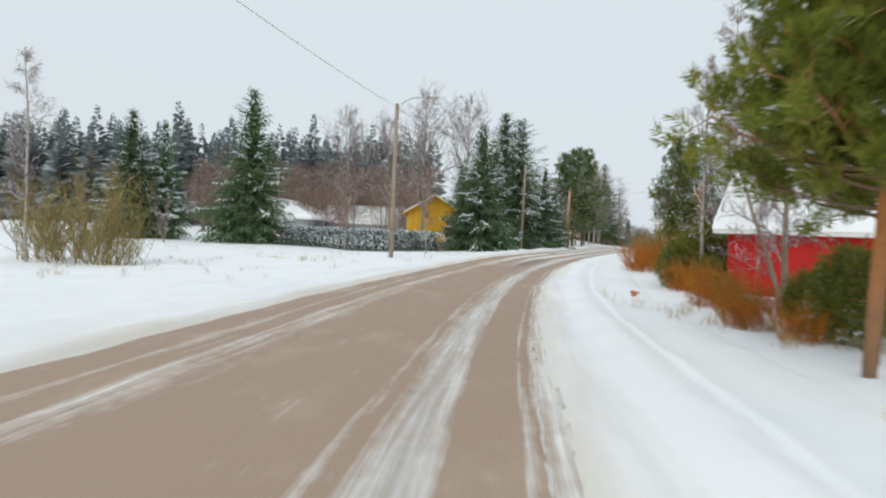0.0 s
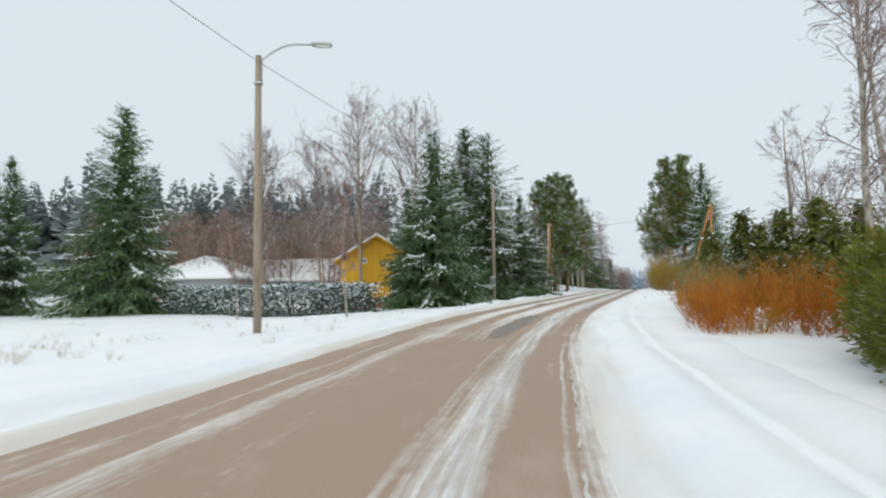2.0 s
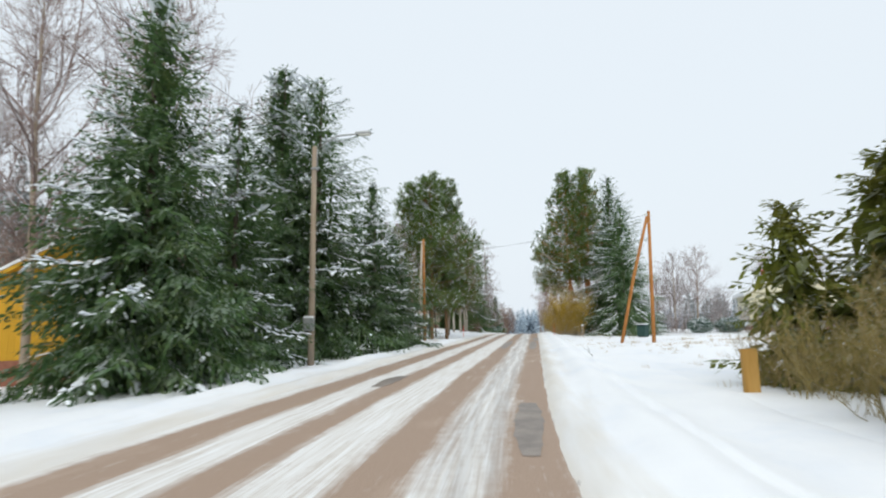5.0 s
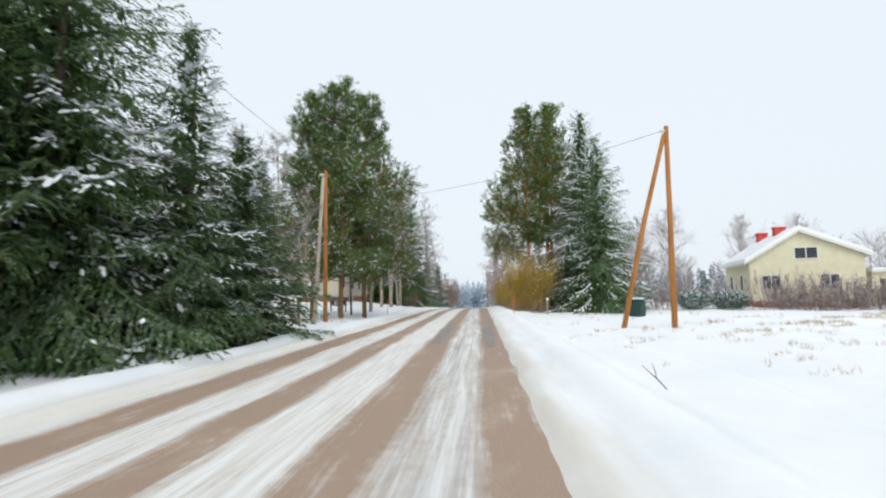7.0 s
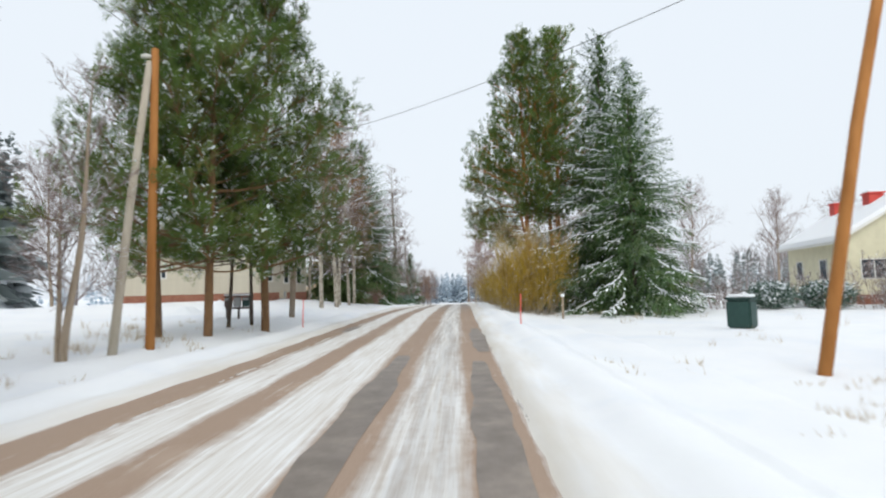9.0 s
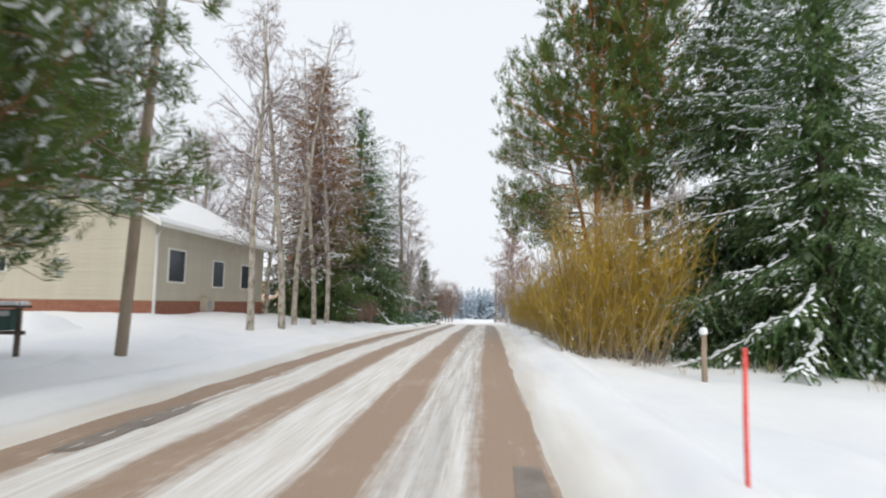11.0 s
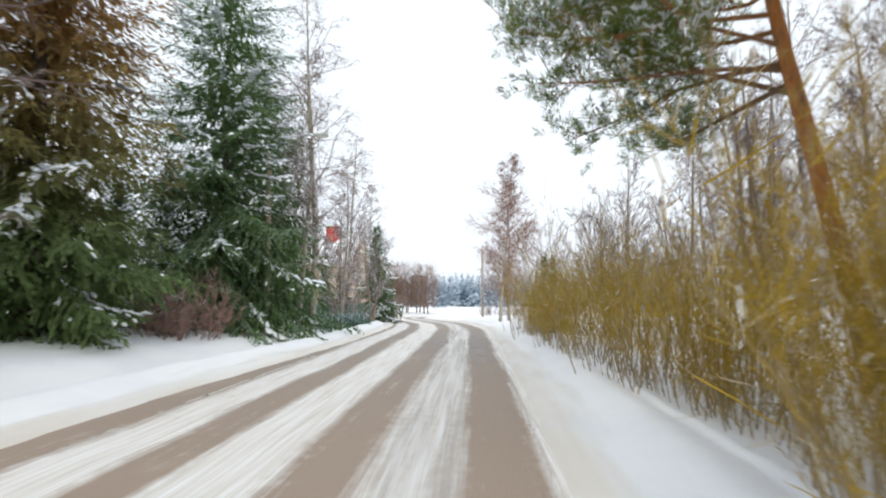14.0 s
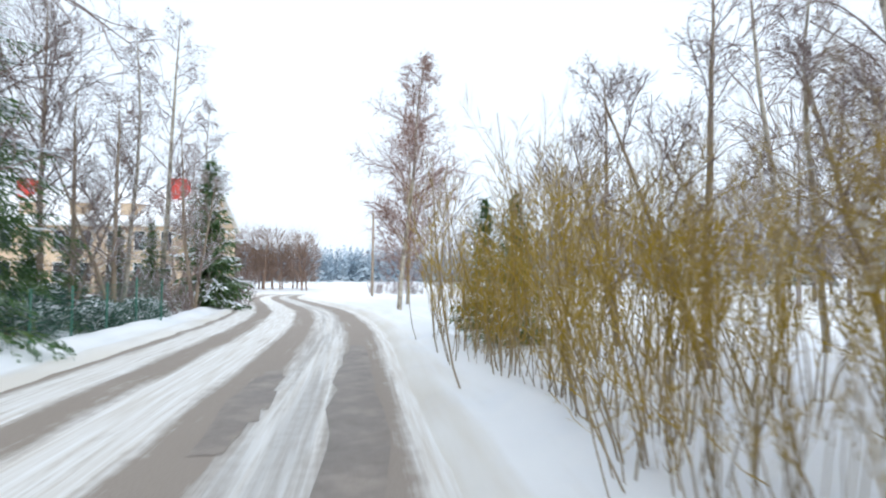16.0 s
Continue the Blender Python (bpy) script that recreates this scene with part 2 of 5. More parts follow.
def road_material():
    m = bpy.data.materials.new("icy_asphalt")
    m.use_nodes = True
    n, l = m.node_tree.nodes, m.node_tree.links
    b = n["Principled BSDF"]
    uv = n.new("ShaderNodeUVMap")
    uv.uv_map = "lane"
    sx = n.new("ShaderNodeSeparateXYZ")
    l.new(uv.outputs[0], sx.inputs[0])

    def noise_at(su, sv, scale, detail=5.0):
        c = n.new("ShaderNodeCombineXYZ")
        for i, (o, k) in enumerate(((0, su), (1, sv))):
            q = n.new("ShaderNodeMath")
            q.operation, q.inputs[1].default_value = "MULTIPLY", k
            l.new(sx.outputs[o], q.inputs[0])
            l.new(q.outputs[0], c.inputs[i])
        t = n.new("ShaderNodeTexNoise")
        t.inputs["Scale"].default_value, t.inputs["Detail"].default_value, t.inputs["Roughness"].default_value = scale, detail, 0.6
        l.new(c.outputs[0], t.inputs["Vector"])
        return t.outputs[0]

    def math2(op, a, c):
        q = n.new("ShaderNodeMath")
        q.operation = op
        for i, v in enumerate((a, c)):
            if isinstance(v, (int, float)):
                q.inputs[i].default_value = v
            else:
                l.new(v, q.inputs[i])
        return q.outputs[0]

    def ranged(v, a, c, d, e):
        q = n.new("ShaderNodeMapRange")
        for i, k in enumerate((a, c, d, e)):
            q.inputs[i + 1].default_value = k
        l.new(v, q.inputs[0])
        return q.outputs[0]

    def mixed(f, a, c):
        q = n.new("ShaderNodeMix")
        q.data_type = "RGBA"
        l.new(f, q.inputs[0])
        for i, v in ((6, a), (7, c)):
            if isinstance(v, tuple):
                q.inputs[i].default_value = (*v, 1)
            else:
                l.new(v, q.inputs[i])
        return q.outputs[2]

    wander = math2("MULTIPLY", math2("SUBTRACT", noise_at(0.25, 0.12, 1.0), 0.5), 0.32)
    u = math2("ADD", sx.outputs[0], wander)
    strips = [(-2.75, 1), (-2.45, 0.1), (-1.8, 0.1), (-1.58, 0.85), (-1.0, 0.9), (-0.78, 0.1), (-0.36, 0.12), (-0.14, 0.92), (0.55, 0.97), (0.76, 0.15),
              (1.22, 0.05), (1.45, 0.66), (1.8, 0.85), (2.12, 0.7), (2.3, 0.1), (2.8, 0.1), (3.06, 1)]
    lines = [(-3.1, 1), (-2.92, 0.35), (-2.8, 0.1), (-1.9, 0.16), (-1.84, 0.45), (-1.76, 0.45), (-1.68, 0.16), (-1.36, 0.16), (-1.28, 0.55), (-0.9, 0.38), (-0.65, 0.1), (1.08, 0.05),
             (1.17, 0.45), (1.27, 0.2), (1.42, 0.5), (1.58, 0.8), (1.86, 0.7), (2.0, 0.05), (2.48, 0.05), (2.53, 0.55), (2.61, 0.1), (2.7, 0.55), (2.95, 1)]

    def profile(stops):
        ramp = n.new("ShaderNodeValToRGB")
        el = ramp.color_ramp.elements
        while len(el) < len(stops):
            el.new(0.5)
        for e, (d, v) in zip(el, stops):
            e.position, e.color = (d + 4) / 8, (v, v, v, 1)
        l.new(ranged(u, -4, 4, 0, 1), ramp.inputs[0])
        return ramp.outputs[0]

    streaks = noise_at(5.0, 0.16, 1.0, 6.0)
    fine = noise_at(16.0, 0.5, 1.0, 6.0)
    blots = noise_at(1.0, 0.45, 1.0, 6.0)
    cover = mixed(ranged(sx.outputs[1], 66, 82, 0.0, 1.0), math2("MULTIPLY", profile(lines), 0.82), profile(strips))
    cover = math2("ADD", cover, math2("MULTIPLY", math2("SUBTRACT", streaks, 0.5), 0.75))
    cover = math2("ADD", cover, math2("MULTIPLY", math2("SUBTRACT", fine, 0.5), 0.6))
    cover = math2("ADD", cover, math2("MULTIPLY", math2("SUBTRACT", blots, 0.5), 0.5))
    crumbs = noise_at(7.0, 5.0, 1.0, 6.0)
    cover = math2("ADD", cover, math2("MULTIPLY", math2("SUBTRACT", crumbs, 0.5), 0.6))
    cover = ranged(cover, 0.2, 0.82, 0.0, 1.0)
    grit = noise_at(30.0, 30.0, 2.0, 4.0)
    asphalt = mixed(ranged(grit, 0.3, 0.7, 0, 1), (0.3, 0.215, 0.16), (0.45, 0.335, 0.258))
    asphalt = mixed(ranged(blots, 0.55, 0.75, 0, 0.6), asphalt, (0.5, 0.39, 0.31))
    asphalt = mixed(ranged(sx.outputs[1], 132, 152, 0, 0.75), asphalt, mixed(ranged(grit, 0.3, 0.7, 0, 1), (0.25, 0.225, 0.2), (0.36, 0.33, 0.3)))
    slush = mixed(ranged(fine, 0.35, 0.7, 0, 1), (0.66, 0.62, 0.57), (0.86, 0.86, 0.86))
    worn = math2("MULTIPLY", ranged(sx.outputs[0], 1.1, 1.5, 0, 1), ranged(sx.outputs[0], 2.2, 2.5, 1, 0))
    slush = mixed(math2("MULTIPLY", worn, ranged(streaks, 0.38, 0.62, 0.75, 0.1)), slush, (0.47, 0.46, 0.45))
    l.new(mixed(cover, asphalt, slush), b.inputs["Base Color"])
    b.inputs["Roughness"].default_value = 0.75
    b.inputs["Specular IOR Level"].default_value = 0.25
    bu = n.new("ShaderNodeBump")
    bu.inputs["Strength"].default_value, bu.inputs["Distance"].default_value = 0.6, 0.02
    l.new(math2("ADD", cover, math2("MULTIPLY", grit, 0.2)), bu.inputs["Height"])
    l.new(bu.outputs[0], b.inputs["Normal"])
    return m


ROAD = road_material()


def verge_material():
    m = SNOW.copy()
    m.name = "ploughed_snow"
    n, l = m.node_tree.nodes, m.node_tree.links
    b = n["Principled BSDF"]
    clean = b.inputs["Base Color"].links[0].from_socket
    uv = n.new("ShaderNodeUVMap")
    uv.uv_map = "lane"
    sx = n.new("ShaderNodeSeparateXYZ")
    l.new(uv.outputs[0], sx.inputs[0])
    ab = n.new("ShaderNodeMath")
    ab.operation = "ABSOLUTE"
    l.new(sx.outputs[0], ab.inputs[0])
    mp = n.new("ShaderNodeMapping")
    mp.inputs["Scale"].default_value = (3.0, 0.35, 1)
    l.new(uv.outputs[0], mp.inputs[0])
    no = n.new("ShaderNodeTexNoise")
    no.inputs["Scale"].default_value, no.inputs["Detail"].default_value = 1.0, 7.0
    l.new(mp.outputs[0], no.inputs["Vector"])
    jit = n.new("ShaderNodeMath")
    jit.operation, jit.inputs[1].default_value, jit.inputs[2].default_value = "MULTIPLY_ADD", 1.3, -0.65
    l.new(no.outputs[0], jit.inputs[0])
    ad = n.new("ShaderNodeMath")
    l.new(ab.outputs[0], ad.inputs[0])
    l.new(jit.outputs[0], ad.inputs[1])
    mr = n.new("ShaderNodeMapRange")
    for i, v in enumerate((2.9, 3.7, 0.62, 0.0)):
        mr.inputs[i + 1].default_value = v
    l.new(ad.outputs[0], mr.inputs[0])
    mx = n.new("ShaderNodeMix")
    mx.data_type = "RGBA"
    l.new(mr.outputs[0], mx.inputs[0])
    l.new(clean, mx.inputs[6])
    mx.inputs[7].default_value = (0.6, 0.53, 0.42, 1)
    l.new(mx.outputs[2], b.inputs["Base Color"])
    return m


VERGE = verge_material()


# ---- mesh helpers ----
def mesh(name, verts, faces, mat, parent=None, label="", smooth=False):
    """One mesh object from an array of points and an array of equal faces."""
    verts, faces = np.asarray(verts, np.float32), np.asarray(faces, np.int32)
    me = bpy.data.meshes.new(name)
    k = faces.shape[1]
    me.vertices.add(len(verts))
    me.vertices.foreach_set("co", verts.ravel())
    me.loops.add(faces.size)
    me.loops.foreach_set("vertex_index", faces.ravel())
    me.polygons.add(len(faces))
    me.polygons.foreach_set("loop_start", np.arange(0, faces.size, k, dtype=np.int32))
    me.polygons.foreach_set("use_smooth", np.full(len(faces), smooth))
    me.update(calc_edges=True)
    me.materials.append(mat)
    ob = new(name, me)
    if parent:
        ob.parent = parent
    if label:
        ob["label"] = label
    return ob


def part(name, bm, mat, parent=None, label="", smooth=False):
    me = bpy.data.meshes.new(name)
    bmesh.ops.recalc_face_normals(bm, faces=bm.faces)
    if smooth:
        for f in bm.faces:
            f.smooth = True
    bm.to_mesh(me)
    bm.free()
    me.materials.append(mat)
    ob = new(name, me)
    if parent:
        ob.parent = parent
    if label:
        ob["label"] = label
    return ob


def box(bm, x0, y0, z0, x1, y1, z1, bevel=0.0):
    made = bmesh.ops.create_cube(bm, size=1.0)["verts"]
    for v in made:
        v.co = Vector(((x0 + x1) / 2 + v.co.x * (x1 - x0), (y0 + y1) / 2 + v.co.y * (y1 - y0), (z0 + z1) / 2 + v.co.z * (z1 - z0)))
    if bevel:
        es = {e for v in made for e in v.link_edges}
        bmesh.ops.bevel(bm, geom=list(es), offset=bevel, segments=2, affect="EDGES")
    return bm


def boxed(name, dims, mat, parent=None, label="", bevel=0.0):
    return part(name, box(bmesh.new(), *dims, bevel), mat, parent, label)


def prism(name, outline, y0, y1, mat, parent=None, label=""):
    """An outline in x and z, drawn out from y0 to y1."""
    bm = bmesh.new()
    a = [bm.verts.new((x, y0, z)) for x, z in outline]
    c = [bm.verts.new((x, y1, z)) for x, z in outline]
    bm.faces.new(a), bm.faces.new(c)
    for i in range(len(a)):
        j = (i + 1) % len(a)
        bm.faces.new((a[i], a[j], c[j], c[i]))
    return part(name, bm, mat, parent, label)


def tube_rings(points, radii, sides, start=0):
    """Points and faces of one round stem along a line of points."""
    points, radii = np.asarray(points, float), np.asarray(radii, float)
    along = np.gradient(points, axis=0)
    along /= np.linalg.norm(along, axis=1, keepdims=True) + 1e-9
    ref = np.where(np.abs(along[:, 2:3]) > 0.9, [[1.0, 0, 0]], [[0, 0, 1.0]])
    a = np.cross(along, ref)
    a /= np.linalg.norm(a, axis=1, keepdims=True)
    c = np.cross(along, a)
    ang = np.linspace(0, 2 * np.pi, sides, endpoint=False)
    v = points[:, None] + radii[:, None, None] * (np.cos(ang)[None, :, None] * a[:, None] + np.sin(ang)[None, :, None] * c[:, None])
    i, j = np.meshgrid(np.arange(len(points) - 1), np.arange(sides), indexing="ij")
    k = (j + 1) % sides
    f = np.stack([i * sides + j, i * sides + k, (i + 1) * sides + k, (i + 1) * sides + j], -1).reshape(-1, 4)
    return v.reshape(-1, 3), f + start


def stem(name, points, radii, mat, parent=None, sides=8, label=""):
    """A closed round rod."""
    points, radii = list(map(tuple, points)), list(radii)
    first, last = np.array(points[0], float), np.array(points[-1], float)
    v, f = tube_rings([first + (np.array(points[1]) - first) * 1e-3, *points[1:-1], last], radii, sides)
    n = len(v)
    v = np.vstack([v, first, last])
    caps = [(n, (j + 1) % sides, j, j) for j in range(sides)] + [(n + 1, n - sides + j, n - sides + (j + 1) % sides, n - sides + (j + 1) % sides) for j in range(sides)]
    me = bpy.data.meshes.new(name)
    me.from_pydata(v.tolist(), [], f.tolist() + [c[:3] for c in caps])
    me.materials.append(mat)
    me.polygons.foreach_set("use_smooth", np.full(len(me.polygons), True))
    ob = new(name, me)
    if parent:
        ob.parent = parent
    if label:
        ob["label"] = label
    return ob


def sticks(segs):
    """Three-sided twigs, from rows of start, end, first and last thickness."""
    s = np.asarray(segs, float).reshape(-1, 8)
    a, c, ra, rc = s[:, :3], s[:, 3:6], s[:, 6], s[:, 7]
    d = c - a
    d /= np.linalg.norm(d, axis=1, keepdims=True) + 1e-9
    ref = np.where(np.abs(d[:, 2:3]) > 0.9, [[1.0, 0, 0]], [[0, 0, 1.0]])
    p = np.cross(d, ref)
    p /= np.linalg.norm(p, axis=1, keepdims=True)
    q = np.cross(d, p)
    v = []
    for base, r in ((a, ra), (c, rc)):
        for k in range(3):
            w = 2 * np.pi * k / 3 + np.pi / 2
            v.append(base + r[:, None] * (np.cos(w) * p + np.sin(w) * q))
    v = np.stack(v, 1).reshape(-1, 3)
    o = np.arange(len(s))[:, None] * 6
    f = np.concatenate([o + [0, 1, 4, 3], o + [1, 2, 5, 4], o + [2, 0, 3, 5]])
    return v, f


def blades(base, way, side, length, width):
    """Lance-shaped leaves: one four-sided face each."""
    base, way, side = (np.asarray(v, float) for v in (base, way, side))
    length, width = np.broadcast_to(length, len(base))[:, None], np.broadcast_to(width, len(base))[:, None]
    v = np.stack([base, base + 0.45 * length * way + 0.5 * width * side, base + length * way, base + 0.45 * length * way - 0.5 * width * side], 1)
    return v.reshape(-1, 3), np.arange(len(base) * 4).reshape(-1, 4)


def unit(v):
    v = np.asarray(v, float)
    return v / (np.linalg.norm(v, axis=-1, keepdims=True) + 1e-9)


# ---- the lie of the land ----
DRIVEN = [(-4.0, -40), (-1.9, -20), (-0.9, -8), (0, 0), (0.45, 4.5), (1.41, 11.33), (2.62, 17.73), (3.35, 20.85), (5.6, 29), (8.38, 36.89), (11.01, 43.19), (15.12, 52.23),
          (22.41, 68.16), (28.15, 80.81), (34.95, 95.6), (41.15, 109.15), (43.6, 114.7), (46.0, 121.2), (47.5, 126.5), (49.6, 135.3), (52.4, 147), (55.6, 156.5), (59, 163)]
LEVELS = [(-60, 0.1), (0, 0), (10, -0.1), (20, -0.15), (30, -0.05), (37, 0.04), (52, 0.17), (68, 0.3), (80, 0.38), (88, 0.42), (95, 0.37), (102, 0.24), (115, 0), (128, -0.45), (150, -1.3),
          (200, -3), (300, -5.5), (600, -6), (1200, 0)]


def glide(points, step):
    """A smooth line through points, at even steps."""
    p = np.array(points, float)
    out = []
    for i in range(len(p) - 1):
        a, c, d, e = p[max(i - 1, 0)], p[i], p[i + 1], p[min(i + 2, len(p) - 1)]
        t = np.linspace(0, 1, 24, endpoint=False)[:, None]
        out.append(0.5 * (2 * c + (d - a) * t + (2 * a - 5 * c + 4 * d - e) * t**2 + (3 * c - a - 3 * d + e) * t**3))
    q = np.vstack([*out, p[-1:]])
    for _ in range(40):
        q[1:-1] = 0.25 * q[:-2] + 0.5 * q[1:-1] + 0.25 * q[2:]
    s = np.r_[0, np.cumsum(np.linalg.norm(np.diff(q, axis=0), axis=1))]
    u = np.arange(0, s[-1], step)
    return np.stack([np.interp(u, s, q[:, 0]), np.interp(u, s, q[:, 1])], 1)


LINE = glide(DRIVEN, 0.5)
AHEAD = unit(np.gradient(LINE, axis=0))
RIGHT = np.stack([AHEAD[:, 1], -AHEAD[:, 0]], 1)
CENTRE = LINE - 2.25 * RIGHT
HALF = 2.95


def creep(y, side):
    """How far the snow has crept in over the road's edge, on its left (-1) or right (1)."""
    y = np.asarray(y, float)
    return np.where(side < 0, 0.08 + 0.42 * (1 - np.clip((y - 30) / 14, 0, 1)) + 0.55 * np.clip((y - 56) / 14, 0, 1) + 0.5 * np.clip((y - 98) / 10, 0, 1), 0.13 - 0.33 * np.clip((y - 88) / 14, 0, 1))


def wave(x, y, size, seed=0.0):
    """Smooth uneven ground between about -1 and 1."""
    x, y = np.asarray(x, float) / size, np.asarray(y, float) / size
    return (np.sin(1.3 * x + 0.7 * y + seed) + np.sin(-0.6 * x + 1.7 * y + 2.1 * seed + 1) + np.sin(2.3 * x + 1.1 * y + 0.7 * seed + 2) * 0.6 + np.sin(3.1 * y - 2.2 * x + seed) * 0.5) / 3.1


def rolling(y):
    yy, zz = zip(*LEVELS)
    return np.interp(y, yy, zz)


def soft(v, a, c):
    k = np.clip((v - a) / (c - a), 0, 1)
    return k * k * (3 - 2 * k)


def beside(x, y):
    """How far to the right of the road's middle a place lies, and its row of the line."""
    x, y = np.asarray(x, float), np.asarray(y, float)
    row = np.empty(x.shape, int)
    lateral = np.empty(x.shape)
    for s in range(0, x.size, 20000):
        w = slice(s, s + 20000)
        d2 = (x.ravel()[w, None] - CENTRE[None, ::2, 0]) ** 2 + (y.ravel()[w, None] - CENTRE[None, ::2, 1]) ** 2
        i = 2 * d2.argmin(1)
        row.ravel()[w] = i
        rel = np.stack([x.ravel()[w], y.ravel()[w]], 1) - CENTRE[i]
        lateral.ravel()[w] = np.sign((rel * RIGHT[i]).sum(1)) * np.sqrt(d2.min(1))
    return lateral, row


def shoulder(y, d):
    """How far the land beside the road lies over it, on its left and right."""
    return np.where(d < 0, np.interp(y, (0, 32, 46, 58, 74, 84, 90, 102, 108), (0.0, 0.0, -0.1, -0.08, 0.17, 0.2, 0.4, 0.38, 0.17)), np.interp(y, (8, 20, 30, 45, 66, 72, 80, 90, 100), (-0.1, -0.27, -0.05, 0.0, -0.03, 0.0, -0.28, -0.1, 0.1)))


def height(x, y):
    x, y = np.atleast_1d(np.asarray(x, float)), np.atleast_1d(np.asarray(y, float))
    d, i = beside(x, y)
    near = rolling(CENTRE[i, 1])
    far = rolling(y)
    a = np.abs(d) + creep(CENTRE[i, 1], d)
    z = near + (far - near) * soft(a, 10, 40)
    ridge = 0.05 * np.exp(-(((a - HALF - 0.35) / 0.22) ** 2)) + 0.12 * np.exp(-(((a - HALF - 1.15) / 0.4) ** 2)) - 0.06 * np.exp(-(((a - HALF - 2.2) / 0.35) ** 2))
    z = z + ridge * (1.5 + 0.6 * wave(x, y, 1.7, 2)) + shoulder(CENTRE[i, 1], d) * soft(a, HALF + 0.6, HALF + 4.2)
    z = z + soft(a, HALF + 0.1, HALF + 4) * (0.06 * wave(x, y, 1.1) + 0.1 * wave(x, y, 4.0, 3)) + 0.025 * wave(x, y, 0.35, 1) * soft(a, HALF + 0.1, HALF + 0.8)
    z = z + 0.075 * soft(a + 0.07 * wave(x, y, 1.3, 6), HALF + 1.6, HALF + 1.74) * (d > 0) * (1 - soft(a, HALF + 1.8, HALF + 3.4))
    z = z + 0.55 * soft(-d, HALF + 1.5, HALF + 8) * soft(y, 80, 96) * (1 - soft(y, 112, 126))
    z = z - 0.45 * soft(-d, 7, 18) * (1 - soft(y, 62, 80))
    z = z + soft(a, 60, 200) * 3 * wave(x, y, 90, 5)
    return z


def gz(x, y):
    return float(height(x, y)[0])


def grid_axis(lo, hi, step, reach):
    mid = np.arange(lo, hi + step, step)
    out, k = [], step
    while not out or out[-1] < reach:
        k *= 1.28
        out.append((out[-1] if out else 0) + k)
    out = np.array(out)
    return np.r_[lo - out[::-1], mid, hi + out]


gx, gy = grid_axis(-30, 66, 0.45, 3000), grid_axis(-12, 150, 0.45, 3000)
X, Y = np.meshgrid(gx, gy, indexing="ij")
Z = height(X.ravel(), Y.ravel())
lateral, line_row = beside(X.ravel(), Y.ravel())
off_road = np.abs(lateral) + creep(CENTRE[line_row, 1], lateral)
Z = Z - 0.12 * (1 - soft(off_road, HALF + 3.0, HALF + 3.7)) - 0.1 * (off_road < HALF + 0.6)
ii, jj = np.meshgrid(np.arange(len(gx) - 1), np.arange(len(gy) - 1), indexing="ij")
quads = np.stack([ii * len(gy) + jj, (ii + 1) * len(gy) + jj, (ii + 1) * len(gy) + jj + 1, ii * len(gy) + jj + 1], -1).reshape(-1, 4)
tagged(mesh("ground", np.stack([X.ravel(), Y.ravel(), Z], 1), quads, SNOW, smooth=True), "snow-covered ground with soft drifts and fields", "ground", kind="structure")


def ribbon(name, offsets, lift, mat, side=0, rows=slice(None)):
    """A strip along the road: offsets to the right of its middle, and heights over the road there."""
    c, r = CENTRE[rows], RIGHT[rows]
    n, k = len(c), len(offsets)
    off = np.asarray(offsets, float)
    grown = np.broadcast_to(off, (n, k)) - (side * creep(c[:, 1], side))[:, None]
    p = c[:, None] + r[:, None] * grown[..., None]
    z = rolling(c[:, 1])[:, None] + lift(off[None, :], p[..., 0], p[..., 1])
    v = np.concatenate([p, z[..., None]], -1).reshape(-1, 3)
    i, j = np.meshgrid(np.arange(n - 1), np.arange(k - 1), indexing="ij")
    f = np.stack([i * k + j, i * k + j + 1, (i + 1) * k + j + 1, (i + 1) * k + j], -1).reshape(-1, 4)
    ob = mesh(name, v, f, mat, smooth=True)
    uvs = np.stack([np.broadcast_to(off, (n, k)), np.broadcast_to(np.arange(n)[:, None] * 0.5, (n, k))], -1).reshape(-1, 2)
    ob.data.uv_layers.new(name="lane").data.foreach_set("uv", uvs[f.ravel()].ravel().astype(np.float32))
    return ob


tagged(ribbon("road", np.linspace(-HALF - 0.3, HALF + 0.3, 28), lambda o, x, y: 0.012 * wave(x, y, 0.6) + 0.02 * (1 - (o / 3) ** 2), ROAD),
       "two-lane asphalt road with snowy strips between worn wheel tracks", "road", kind="structure")


def bank_lift(o, x, y):
    """The ploughed verge: the land's own shape, dipping under the road and under the field at its edges."""
    a = np.abs(o) + 0 * x
    return height(x.ravel(), y.ravel()).reshape(x.shape) - rolling(CENTRE[:, 1])[:, None] + 0.04 - 0.1 * (1 - soft(a, HALF - 0.1, HALF + 0.2 + 0.1 * wave(x, y, 0.5, 4))) - 0.16 * soft(a, HALF + 3.3, HALF + 4.0)


for side in (-1, 1):
    offs = side * np.r_[np.linspace(HALF - 0.15, HALF + 1.45, 14), np.linspace(HALF + 1.52, HALF + 1.84, 8), np.linspace(HALF + 2.0, HALF + 4.0, 9)]
    tagged(ribbon("snow_verge", offs[::side], bank_lift, VERGE, side), "ploughed snow verge with grimy edge and soft ridges", "snow bank", kind="structure")


